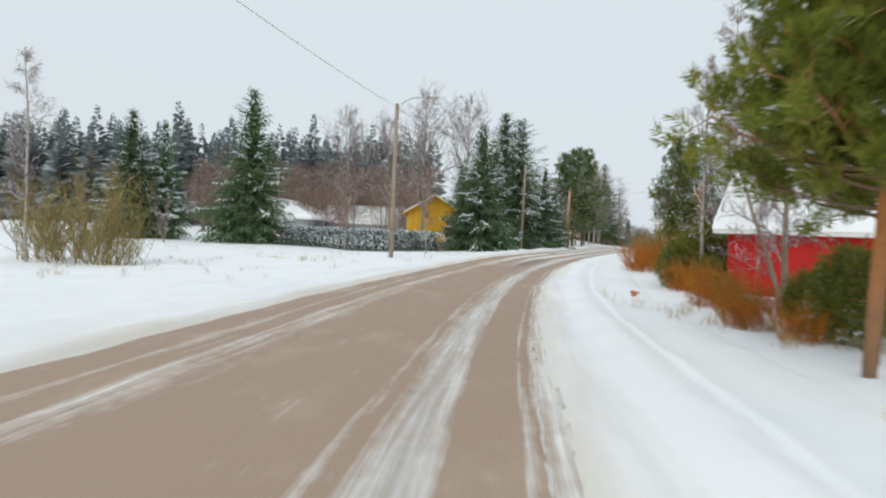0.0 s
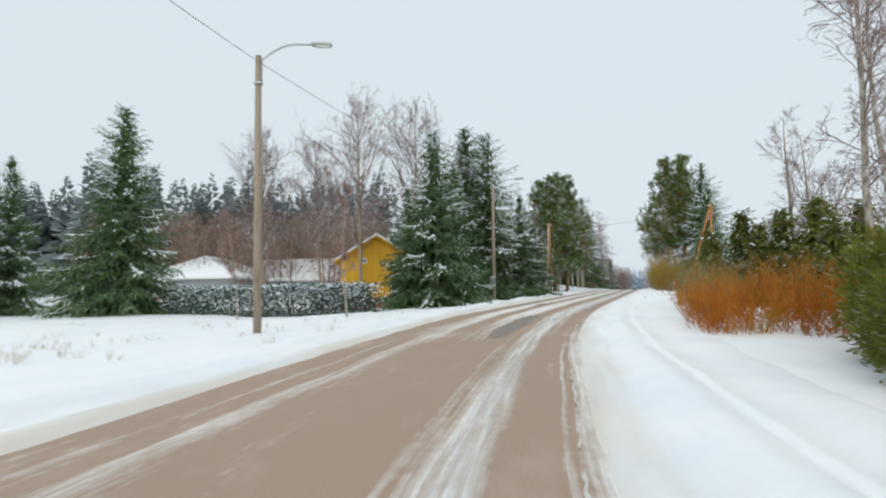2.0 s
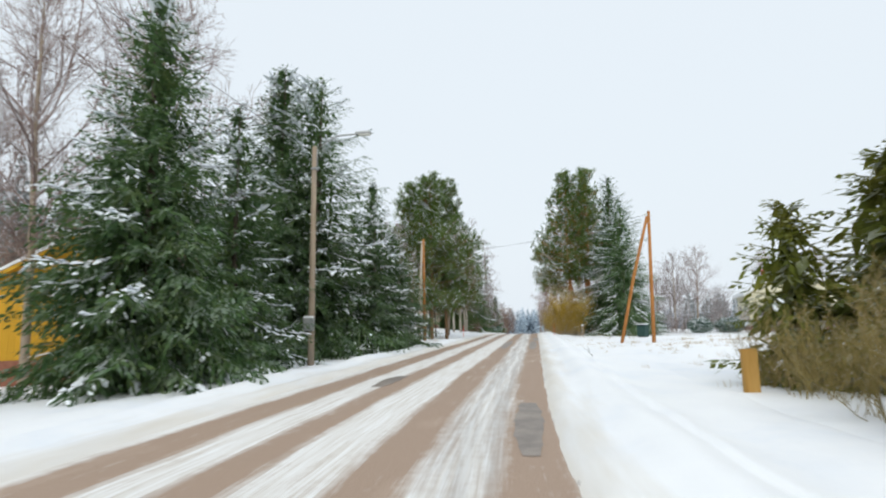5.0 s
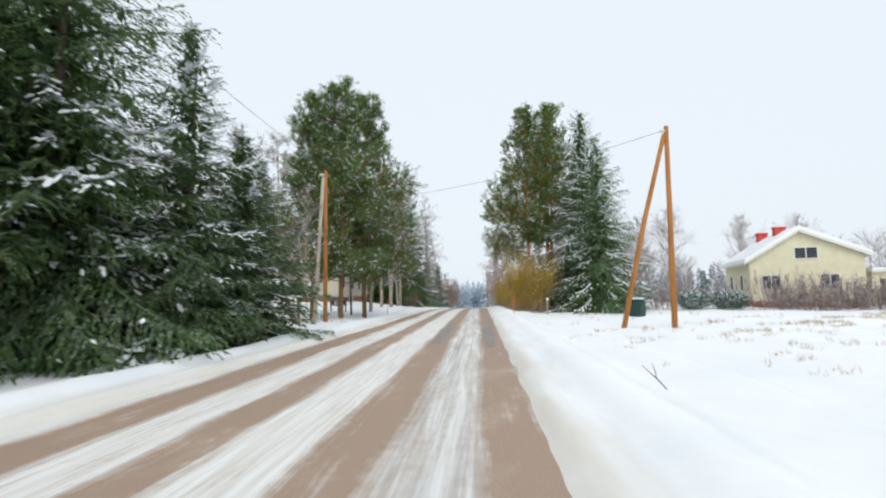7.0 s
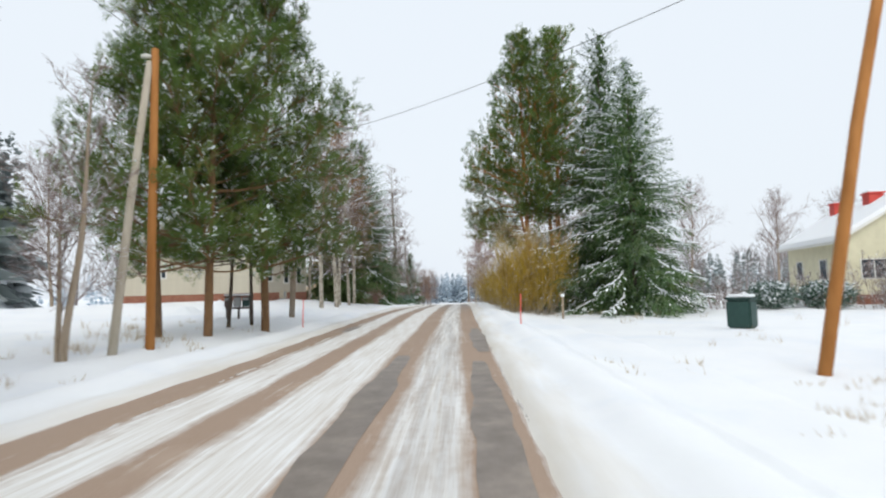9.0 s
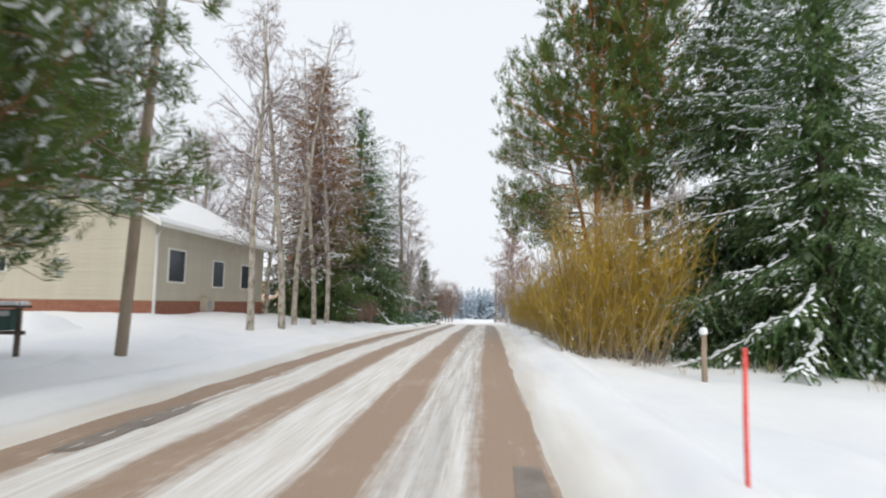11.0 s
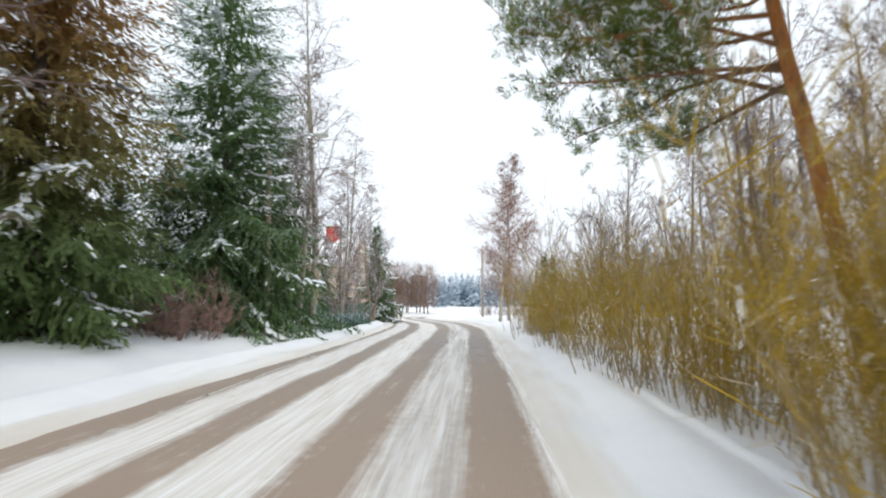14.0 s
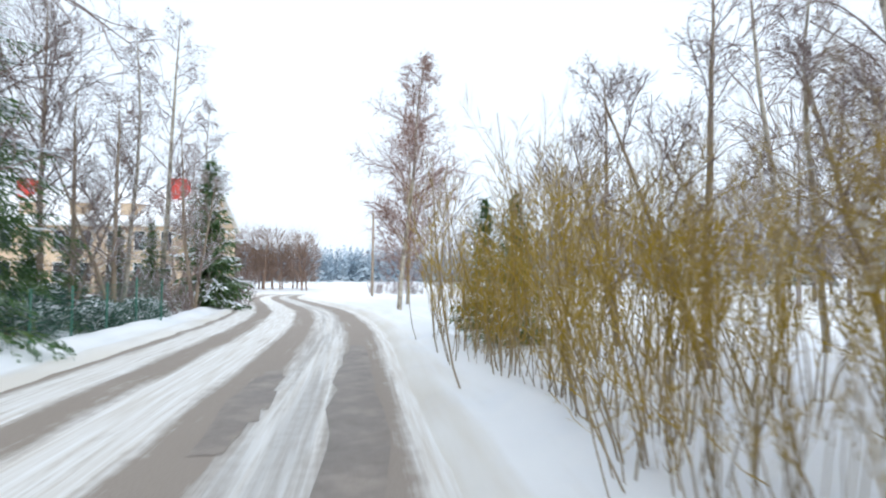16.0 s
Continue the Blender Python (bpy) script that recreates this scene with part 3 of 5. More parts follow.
def slush_ridge(off, y0, y1, seed, wide=0.09, tall=0.028):
    """A broken, crumbly ridge of frozen slush beside a wheel track."""
    rng = np.random.default_rng(seed)
    rows = np.flatnonzero((CENTRE[:, 1] > y0) & (CENTRE[:, 1] < y1))
    t = np.arange(rows[0], rows[-1], 0.2)
    c = np.stack([np.interp(t, rows, CENTRE[rows, k]) for k in (0, 1)], 1)
    q = np.stack([np.interp(t, rows, RIGHT[rows, k]) for k in (0, 1)], 1)
    shift = off + 0.05 * wave(t, 0 * t, 5.0, seed) + rng.normal(0, 0.008, len(t))
    half = 0.5 * wide * np.clip(0.6 + 0.4 * wave(t, 0 * t, 2.2, seed + 3) + rng.normal(0, 0.2, len(t)), 0.16, 1.4)
    rise = tall * half / wide * 1.6
    v = []
    for k, up in ((-1, -0.004), (-0.4, 1.0), (0.5, 0.8), (1, -0.004)):
        o = shift + k * half
        p = c + q * o[:, None]
        z = rolling(c[:, 1]) + 0.012 * wave(p[:, 0], p[:, 1], 0.6) + 0.02 * (1 - (o / 3) ** 2) + np.where(up > 0, up * rise, up)
        v.append(np.concatenate([p, z[:, None]], 1))
    v = np.stack(v, 1).reshape(-1, 3)
    i = np.flatnonzero((half > 0.2 * wide)[:-1] & (half > 0.2 * wide)[1:])
    f = np.concatenate([np.stack([4 * i + j, 4 * i + j + 1, 4 * i + j + 5, 4 * i + j + 4], 1) for j in range(3)])
    tagged(mesh("slush_ridge", v, f, SLUSH), "broken ridge of frozen slush beside a wheel track", "slush", kind="structure")


for k, (off, y0, y1, wide) in enumerate(((2.68, 0, 34, 0.06), (2.92, -4, 44, 0.1), (2.9, 42, 100, 0.08), (-1.75, 58, 104, 0.05))):
    slush_ridge(off, y0, y1, k, wide)


# ---- trees ----
def thing(name, label, category, group="", x=0.0, y=0.0, z=0.0, turn=0.0, kind=""):
    ob = new(name)
    ob.matrix_basis = pose(x, y, z, 0, 0, turn)
    ob.empty_display_size = 0.2
    return tagged(ob, label, category, group, kind)


def curve_points(rng, start, way, length, n, up, wobble):
    """A limb that bends towards up (or down) as it grows."""
    p, d = [np.array(start, float)], unit(way)
    for _ in range(n):
        d = unit(d + np.array([0, 0, up]) / n + rng.normal(0, wobble, 3))
        p.append(p[-1] + d * length / n)
    return np.array(p)


def rods(points, r0, r1):
    r = np.linspace(r0, r1, len(points))
    return [(*points[i], *points[i + 1], r[i], r[i + 1]) for i in range(len(points) - 1)]


def ribbons(segs, rng):
    """The finest twigs, as narrow slips, from the same rows as sticks()."""
    q = np.asarray(segs, float).reshape(-1, 8)
    a, c = q[:, :3], q[:, 3:6]
    p = unit(np.cross(c - a, rng.normal(0, 1, a.shape)))
    v = np.stack([a + q[:, 6:7] * p, c + q[:, 7:8] * p, c - q[:, 7:8] * p, a - q[:, 6:7] * p], 1).reshape(-1, 3)
    return v, np.arange(len(v)).reshape(-1, 4)


def around(rng, way, angle):
    """A way that leaves the given one at an angle, to any side."""
    way = unit(way)
    side = unit(np.cross(way, rng.normal(0, 1, 3)))
    return unit(np.cos(angle) * way + np.sin(angle) * side)


def bare_tree(name, label, category, seed, tall, thick, spread, first, limbs, bark, twigs, droop=0.0, rise=0.9, twig_r=0.006, stems=1, lean=0.04, bushy=1.0):
    rng = np.random.default_rng(seed)
    tree = thing(name, label, category)
    segs, slips, fine_b, fine_w, fine_l = [], [], [], [], []
    tv, tf = [], []
    for k in range(stems):
        way = np.array([rng.normal(0, lean + 0.12 * (stems > 1)), rng.normal(0, lean + 0.12 * (stems > 1)), 1])
        h = tall * (1 if k == 0 else rng.uniform(0.7, 0.95))
        trunk = curve_points(rng, (0.15 * k * rng.normal(), 0.15 * k * rng.normal(), -0.3), way, h + 0.3, 14, 0.15, 0.03)
        rad = thick * (1 - np.linspace(0, 1, 15)) ** 0.8 * (1 if k == 0 else 0.75) + 0.008
        v, f = tube_rings(trunk, rad, 9, sum(len(q) for q in tv))
        tv.append(v), tf.append(f)
        for i in range(limbs // stems):
            u = first + (0.98 - first) * (i + rng.random()) / (limbs // stems)
            at = u * 14
            a = int(min(at, 13))
            base = trunk[a] + (trunk[a + 1] - trunk[a]) * (at - a)
            w = (u - first) / (1 - first)
            size = spread * tall * (0.5 + 1.5 * w * (1 - w)) * (1 - 0.7 * w * w) * rng.uniform(0.6, 1.25)
            turn = rng.uniform(0, 2 * np.pi)
            way = unit([np.cos(turn), np.sin(turn), rise * rng.uniform(0.5, 1.4)])
            limb = curve_points(rng, base, way, size, 6, 0.35 - 0.3 * droop, 0.13)
            r = min(thick * 0.42, 0.01 * size + 0.008) * (1 - 0.4 * u)
            segs += rods(limb, r, 0.3 * r + 0.003)
            subs = int(8 * bushy)
            for j in range(subs):
                q = (0.15 + 0.85 * (j + rng.random()) / subs) * 6
                a1 = min(int(q), 5)
                b = limb[a1] + (q - a1) * (limb[a1 + 1] - limb[a1])
                s2 = size * 0.5 * (1.1 - 0.1 * q) * rng.uniform(0.6, 1.3)
                sub = curve_points(rng, b, around(rng, limb[-1] - limb[0], rng.uniform(0.5, 1.0)), s2, 3, 0.3 - droop, 0.14)
                segs += rods(sub, 0.4 * r + 0.003, twig_r)
                for m in range(int(5 * bushy)):
                    q2 = rng.uniform(0.15, 1) * 3
                    a2 = min(int(q2), 2)
                    c = sub[a2] + (q2 - a2) * (sub[a2 + 1] - sub[a2])
                    s3 = rng.uniform(0.25, 0.6) * max(s2, 0.5)
                    tw = curve_points(rng, c, around(rng, sub[-1] - sub[0], rng.uniform(0.4, 0.9)), s3, 2, 0.1 - 1.6 * droop, 0.15)
                    slips += rods(tw, 1.2 * twig_r, twig_r * 0.7)
                    for _ in range(4):
                        q3 = rng.uniform(0.1, 1)
                        fine_b.append(tw[0] + (tw[2] - tw[0]) * q3)
                        fine_w.append(unit(around(rng, tw[2] - tw[0], rng.uniform(0.3, 0.9)) + np.array([0, 0, -droop])))
                        fine_l.append(s3 * rng.uniform(0.3, 0.8))
    mesh("trunk", np.vstack(tv), np.vstack(tf), bark, tree, smooth=True)
    v, f = sticks(segs)
    fine_w = np.array(fine_w)
    v2, f2 = blades(fine_b, fine_w, unit(np.cross(fine_w, rng.normal(0, 1, fine_w.shape))), fine_l, 2.0 * twig_r)
    v3, f3 = ribbons(slips, rng)
    tagged(mesh("crown", np.vstack([v, v2, v3]), np.vstack([f, f2 + len(v), f3 + len(v) + len(v2)]), twigs, tree), kind="stuff")
    return tree


def spruce(name, label, seed, tall, reach, first=0.03, needles=None, snow=0.5, category="spruce tree", droop=0.3, thin=1.0, flake=1.0, full=0.8, fine=1.0, ragged=1.0):
    """A spruce: ragged whorls of boughs with hanging twigs, whole boughs of which bear snow. full: below 1 the cone bulges; fine: the size of its needle sprays."""
    rng = np.random.default_rng(seed)
    tree = thing(name, label, category)
    needles = needles or SPRUCE
    trunk = curve_points(rng, (0, 0, -0.3), (0, 0, 1), tall + 0.2, 12, 0, 0.006)
    v, f = tube_rings(trunk, 0.016 * tall * (1 - np.linspace(0, 1, 13)) + 0.01, 9)
    mesh("trunk", v, f, SPRUCE_BARK, tree, smooth=True)
    twigs, limb_segs, caps = [], [], []
    h, n = first * tall, 5
    patch = rng.uniform(0, 6.28, 4)
    while h < tall * 0.985:
        w = h / tall
        span = reach * 1.04 * (1 - w) ** full * (0.82 + 0.18 * min(1, w / 0.12)) * rng.uniform(0.86, 1.12) + 0.05
        count = max(4, int((9.5 - 4 * w) * thin))
        spin = rng.uniform(0, 6.28)
        for k in range(count):
            a = spin + 6.283 * (k + rng.uniform(-0.4, 0.4)) / count
            out = np.array([np.cos(a), np.sin(a), 0])
            across = np.array([out[1], -out[0], 0])
            length = span * (1.1 - ragged * rng.choice([rng.uniform(0.25, 0.6), rng.uniform(0.0, 0.2)])) * (1 + 0.12 * np.sin(3 * a + patch[0]) + 0.1 * np.sin(9 * w + patch[1] + a))
            pts = [np.array([0, 0, h + rng.uniform(-0.2, 0.2)])]
            d = unit(out + np.array([0, 0, 0.7 * w - droop * (1 - w) * rng.uniform(0.2, 1.2)]))
            for i in range(n):
                d = unit(d + np.array([0, 0, (-0.22 if i < 3 else 0.26) * (1 - w)]))
                pts.append(pts[-1] + d * length / n)
            pts = np.array(pts)
            pts[:, :2] *= length / np.linalg.norm(pts[-1, :2])
            limb_segs += rods(pts, 0.014 + 0.014 * (1 - w), 0.006)
            laden = rng.random() < snow * (0.35 + 1.1 * (np.sin(2 * a + 7 * w + patch[2]) > 0))
            # the dark inner needles
            m = 3 + int(2.2 * length)
            t = rng.uniform(0.12, 0.75, m)
            ways = 0.35 * out + rng.normal(0, 0.45, (m, 3)) + [0, 0, -0.8]
            ends = pts[np.minimum((t * n).astype(int) + 1, n)]
            twigs.append(np.column_stack([pts[0] + t[:, None] * (ends - pts[0]), ways, rng.uniform(0.45, 0.8, m) * (1 - 0.5 * w), rng.uniform(0.16, 0.3, m) * (1 - 0.4 * w)]))
            # side twigs, in pairs along the bough
            m = max(4, int(length * 6 * thin / fine**0.5))
            t = np.repeat(np.linspace(0.14, 1, m), 2)
            sgn = np.tile([-1.0, 1.0], m)
            i = np.minimum((t * n).astype(int), n - 1)
            p = pts[i] + (t * n - i)[:, None] * (pts[i + 1] - pts[i])
            along = unit(pts[i + 1] - pts[i])
            tl = (0.16 + 0.07 * length + 0.36 * length * (1 - t) ** 0.8 * np.minimum(1, t * 4)) * rng.uniform(0.5, 1.3, 2 * m)
            tw = 0.8 * along + (sgn * rng.uniform(0.4, 1.0, 2 * m))[:, None] * across
            tw[:, 2] -= 0.2 + (0.75 - 0.5 * w) * rng.random(2 * m)
            tw = unit(tw)
            steps = np.maximum(2, (tl / (0.14 * fine)).astype(int))
            r = np.repeat(np.arange(2 * m), steps)
            q = (np.arange(len(r)) - np.repeat(np.cumsum(steps) - steps, steps)) / steps[r]
            c = p[r] + tw[r] * (tl[r] * q)[:, None]
            c[:, 2] -= 0.12 * q**2 * tl[r]
            ways = tw[r] + rng.normal(0, 0.22, (len(r), 3))
            ways[:, 2] -= 0.2 * q
            twigs.append(np.column_stack([c, ways, fine * rng.uniform(0.2, 0.4, len(r)) * (1 - 0.65 * w), fine * rng.uniform(0.06, 0.12, len(r)) * (1 - 0.45 * w)]))
            # snow on the twigs and along the bough
            hit = ((rng.random(2 * m) < 0.45 * laden) & (t > 0.35)) | (rng.random(2 * m) < 0.02)
            g = int(hit.sum())
            c = p[hit] + tw[hit] * (tl[hit] * rng.uniform(0.1, 0.7, g))[:, None] + [0, 0, 0.03]
            caps.append(np.column_stack([c, tw[hit] + rng.normal(0, 0.2, (g, 3)), np.cross(tw[hit], [0, 0, 1.0]), flake * rng.uniform(0.12, 0.34, g), flake * rng.uniform(0.06, 0.15, g)]))
            hit = (rng.random(2 * m) < 0.9 * laden) & (t > 0.35) & (sgn > 0)
            g = int(hit.sum())
            caps.append(np.column_stack([p[hit] + rng.normal(0, 0.03, (g, 1)) * across + [0, 0, 0.035], along[hit] + rng.normal(0, 0.15, (g, 3)), np.tile(across, (g, 1)), flake * rng.uniform(0.2, 0.42, g), flake * rng.uniform(0.08, 0.2, g) * (0.7 + 0.12 * length)]))
        h += (0.5 - 0.27 * w) / thin * (tall / 12) ** 0.4 * rng.uniform(0.85, 1.15)
    twigs, caps = np.vstack(twigs), np.vstack(caps)
    way = unit(twigs[:, 3:6])
    side = unit(np.cross(way, rng.normal(0, 0.6, way.shape) + [0, 0, 1.0]))
    v, f = blades(twigs[:, :3], way, side, twigs[:, 6], twigs[:, 7])
    v3, f3 = sticks(limb_segs)
    crown = tagged(mesh("crown", np.vstack([v, v3]), np.vstack([f, f3 + len(v)]), needles, tree), kind="stuff")
    pad(caps[:, :3], unit(caps[:, 3:6]), unit(caps[:, 6:9]), caps[:, 9], caps[:, 10], crown)
    return tree


def pad(base, way, side, length, width, parent):
    """Settled snow: small domed pads along the branches."""
    up = unit(np.cross(side, way))
    up = np.where(up[:, 2:] < 0, -up, up)
    l, w = length[:, None], width[:, None]
    rim = [base + k * l * way + sgn * w * side for k, sgn in ((0, 0), (0.22, 0.42), (0.7, 0.5), (1, 0.05), (0.75, -0.42), (0.3, -0.5))]
    top = base + 0.5 * l * way + 0.38 * w * up
    v = np.stack([*rim, top], 1).reshape(-1, 3)
    o = np.arange(len(base))[:, None] * 7
    f = np.concatenate([o + [k, (k + 1) % 6, 6] for k in range(6)])
    return tagged(mesh("snow", v, f, TWIG_SNOW, parent, "settled white snow", True), kind="stuff")


def pine(name, label, seed, tall, reach, first, limbs=40, snow=0.3, clump=1.0, needles=None, lean=(0.0, 0.0), thick=0.014, bark=None, fine=1.0, boughs=(), cone=1.7):
    """A pine: limbs that end in upright shoots, each a brush of needles. boughs: height share, bearing and length of large limbs."""
    rng = np.random.default_rng(seed)
    tree = thing(name, label, "pine tree")
    trunk = curve_points(rng, (0, 0, -0.3), (lean[0] + rng.normal(0, 0.02), lean[1] + rng.normal(0, 0.02), 1), tall + 0.2, 12, 0, 0.02)
    v, f = tube_rings(trunk, thick * tall * (1 - 0.9 * np.linspace(0, 1, 13)) + 0.01, 10)
    mesh("trunk", v, f, bark or PINE_BARK, tree, "flaking bark", smooth=True)
    segs, tips, ways = [], [], []
    for i in range(limbs + len(boughs)):
        w = (i + rng.random()) / limbs
        u, length, a = first + (1 - first) * w, reach * (1.08 - 0.9 * w**cone) * (0.7 + 0.3 * min(1, 4 * w)) * rng.uniform(0.55, 1.2), rng.uniform(0, 6.28)
        big = i >= limbs
        if big:
            u, a, length = boughs[i - limbs]
            a, w = radians(a), 0.25
        at = min(u * 12, 11.99)
        b = trunk[int(at)] + (at % 1) * (trunk[int(at) + 1] - trunk[int(at)])
        limb = curve_points(rng, b, (np.cos(a), np.sin(a), (rng.uniform(-0.1, 0.35) if big else rng.uniform(-0.15, 0.35) + 0.7 * w)), length, 5, 0.12 if big else 0.35, 0.12)
        segs += rods(limb, 0.018 + 0.011 * length * (1 - w), 0.012)
        for j in range(int((9 if big else 6) + (7 if big else 3.5) * length)):
            q = rng.uniform(0.25, 1) * 4.999
            c = limb[int(q)] + (q % 1) * (limb[int(q) + 1] - limb[int(q)])
            sub = curve_points(rng, c, around(rng, limb[-1] - limb[0], rng.uniform(0.4, 1.2)), rng.uniform(0.35, 1.0) * (0.35 + 0.22 * min(length, 3.5)), 2, 0.4, 0.15)
            segs += rods(sub, 0.011, 0.006)
            for t in (sub[1], sub[2], 0.5 * (sub[1] + sub[2]) + rng.normal(0, 0.1, 3), sub[2] + rng.normal(0, 0.15, 3)):
                tips.append(t)
                ways.append(unit(0.5 * unit(sub[2] - sub[0]) + [0, 0, 0.6] + rng.normal(0, 0.28, 3)))
    tips, ways = np.array(tips), np.array(ways)
    shoot = rng.uniform(0.16, 0.34, len(tips))
    per = int(13 * clump * fine**0.5)
    c, d0, s = np.repeat(tips, per, 0), np.repeat(ways, per, 0), np.repeat(shoot, per)[:, None]
    k = np.tile(np.linspace(-0.15, 1, per), len(tips))[:, None]
    d = unit(0.75 * d0 + 0.75 * unit(np.cross(d0, rng.normal(0, 1, c.shape))))
    v, f = blades(c + d0 * s * k, d, unit(np.cross(d, rng.normal(0, 1, c.shape))), rng.uniform(0.13, 0.24, len(c)), rng.uniform(0.026, 0.05, len(c)) / fine**0.5)
    v2, f2 = sticks(segs)
    crown = tagged(mesh("crown", v, f, needles or PINE, tree), kind="stuff")
    tagged(mesh("branchwork", v2, f2, bark or PINE_BARK, tree), kind="stuff")
    pick = rng.random(len(tips)) < snow * 0.5
    cs, ds = np.repeat(tips[pick] + 0.6 * shoot[pick, None] * ways[pick], 3, 0), np.repeat(ways[pick], 3, 0)
    cs = cs + rng.normal(0, 0.06, cs.shape) + [0, 0, 0.03]
    w = unit(ds * [1, 1, 0.4] + rng.normal(0, 0.5, cs.shape) * [1, 1, 0.4])
    pad(cs, w, unit(np.cross(w, [0, 0, 1.0])), rng.uniform(0.09, 0.24, len(cs)), rng.uniform(0.04, 0.1, len(cs)), crown)
    return tree


def thicket(name, label, category, seed, tall, wide, stems, mat, twig_r=0.005, fan=0.35, branches=8, twigs=7, deep=None, stem_r=0.014, low=0.15, tips=None, snow=0.0):
    """Many stems from the ground, that branch into fine twigs."""
    rng = np.random.default_rng(seed)
    bush = thing(name, label, category)
    segs, fb, fw, fl, thickset, rest = [], [], [], [], [], []
    for _ in range(stems):
        x, y = rng.uniform(-wide, wide) * 0.6, rng.uniform(-1, 1) * (deep or wide) * 0.6
        h = tall * rng.uniform(0.5, 1.05)
        st = curve_points(rng, (x, y, -0.15), (rng.normal(x / wide * fan, 0.6 * fan), rng.normal(y / wide * fan, 0.6 * fan), 1), h, 8, 0.25, 0.075)
        thickset += rods(st, stem_r * rng.uniform(0.6, 1.4), 0.4 * stem_r)
        for j in range(branches):
            q = rng.uniform(low, 1) * 8
            i = min(int(q), 7)
            b = st[i] + (q - i) * (st[i + 1] - st[i])
            s = rng.uniform(0.1, 0.28) * tall
            br = curve_points(rng, b, around(rng, (0, 0, 1), rng.uniform(0.3, 1.1)), s, 4, 0.5, 0.13)
            segs += rods(br, 1.4 * twig_r + 0.001, twig_r * 0.8)
            if rng.random() < snow:
                rest += [(*br[1], *unit(br[2] - br[1])), (*br[2], *unit(br[3] - br[2]))]
            for _ in range(twigs):
                q2 = rng.uniform(0.1, 1) * 3.99
                i2 = int(q2)
                fb.append(br[i2] + (br[i2 + 1] - br[i2]) * (q2 - i2))
                fw.append(around(rng, br[4] - br[0] + np.array([0, 0, 0.1]), rng.uniform(0.3, 1.1)))
                fl.append(s * rng.uniform(0.15, 0.45))
    v0, f0 = sticks(thickset)
    tagged(mesh("framework", v0, f0, mat, bush), kind="stuff")
    v, f = ribbons(segs, rng)
    fw = np.array(fw)
    v2, f2 = blades(fb, fw, unit(np.cross(fw, rng.normal(0, 1, fw.shape))), fl, 2.2 * twig_r)
    crown = tagged(mesh("twig_crown", np.vstack([v, v2]), np.vstack([f, f2 + len(v)]), tips or mat, bush), kind="stuff")
    if rest:
        q = np.array(rest)
        w = unit(q[:, 3:] * [1, 1, 0.6])
        pad(q[:, :3], w, unit(np.cross(w, rng.normal(0, 0.2, w.shape) + [0, 0, 1.0])), rng.uniform(0.04, 0.15, len(q)), rng.uniform(0.014, 0.034, len(q)), crown)
    return bush


def leafy(name, label, category, seed, dims, count, mat, snow, parent_z=0.0, round_top=True):
    """A dense evergreen bush or a clipped hedge, filled with small sprays."""
    rng = np.random.default_rng(seed)
    bush = thing(name, label, category)
    sx, sy, sz = dims
    p = rng.uniform(-1, 1, (count * 4, 3))
    k = np.abs(p).max(1) if not round_top else np.linalg.norm(p * [1, 1, 0.9], axis=1)
    p = p[(k > 0.5) & (k < 1.0)][:count]
    bumps = 1 + (0.3 if round_top else 0.1) * wave(p[:, 0] * sx * 3, p[:, 1] * sy * 3 + p[:, 2] * 2, 0.6, seed)[:, None]
    c = p * [sx / 2, sy / 2, sz / 2] * bumps + [0, 0, sz / 2]
    c = c[c[:, 2] > 0.02]
    out = unit((c - [0, 0, sz * 0.35]) / [sx, sy, sz])
    d = unit(out * [1, 1, 0.6] + rng.normal(0, 0.6, c.shape) + [0, 0, 0.35])
    v, f = blades(c, d, unit(np.cross(d, rng.normal(0, 1, c.shape))), rng.uniform(0.12, 0.32, len(c)), rng.uniform(0.04, 0.09, len(c)))
    body = tagged(mesh("foliage", v, f, mat, bush), kind="stuff")
    lee = wave(c[:, 0], c[:, 1] + c[:, 2], 0.4, seed + 1)
    top = c[(out[:, 2] + 0.5 * lee + rng.normal(0, 0.4, len(c)) > 0.6) & (rng.random(len(c)) < snow)]
    if len(top):
        w = unit(rng.normal(0, 1, top.shape) * [1, 1, 0.2])
        pad(top + [0, 0, 0.08], w, unit(np.cross(w, [0, 0, 1.0])), rng.uniform(0.12, 0.34, len(top)), rng.uniform(0.07, 0.16, len(top)), body)
    return bush


def put(proto, places, group=""):
    """Sets a thing on its first place and copies of it on the others: x, y, size, turn and, where it differs, how much wider."""
    done = []
    for i, (x, y, size, turn, *wide) in enumerate(places):
        m = pose(x, y, gz(x, y) - 0.03, 0, 0, turn)
        ob = proto if i == 0 else copy_thing(proto, m)
        ob.matrix_basis = m @ Matrix.Diagonal((size * (wide or [1])[0], size * (wide or [1])[0], size, 1))
        if group and len(places) > 1:
            ob["group"] = group
        done.append(ob)
    return done


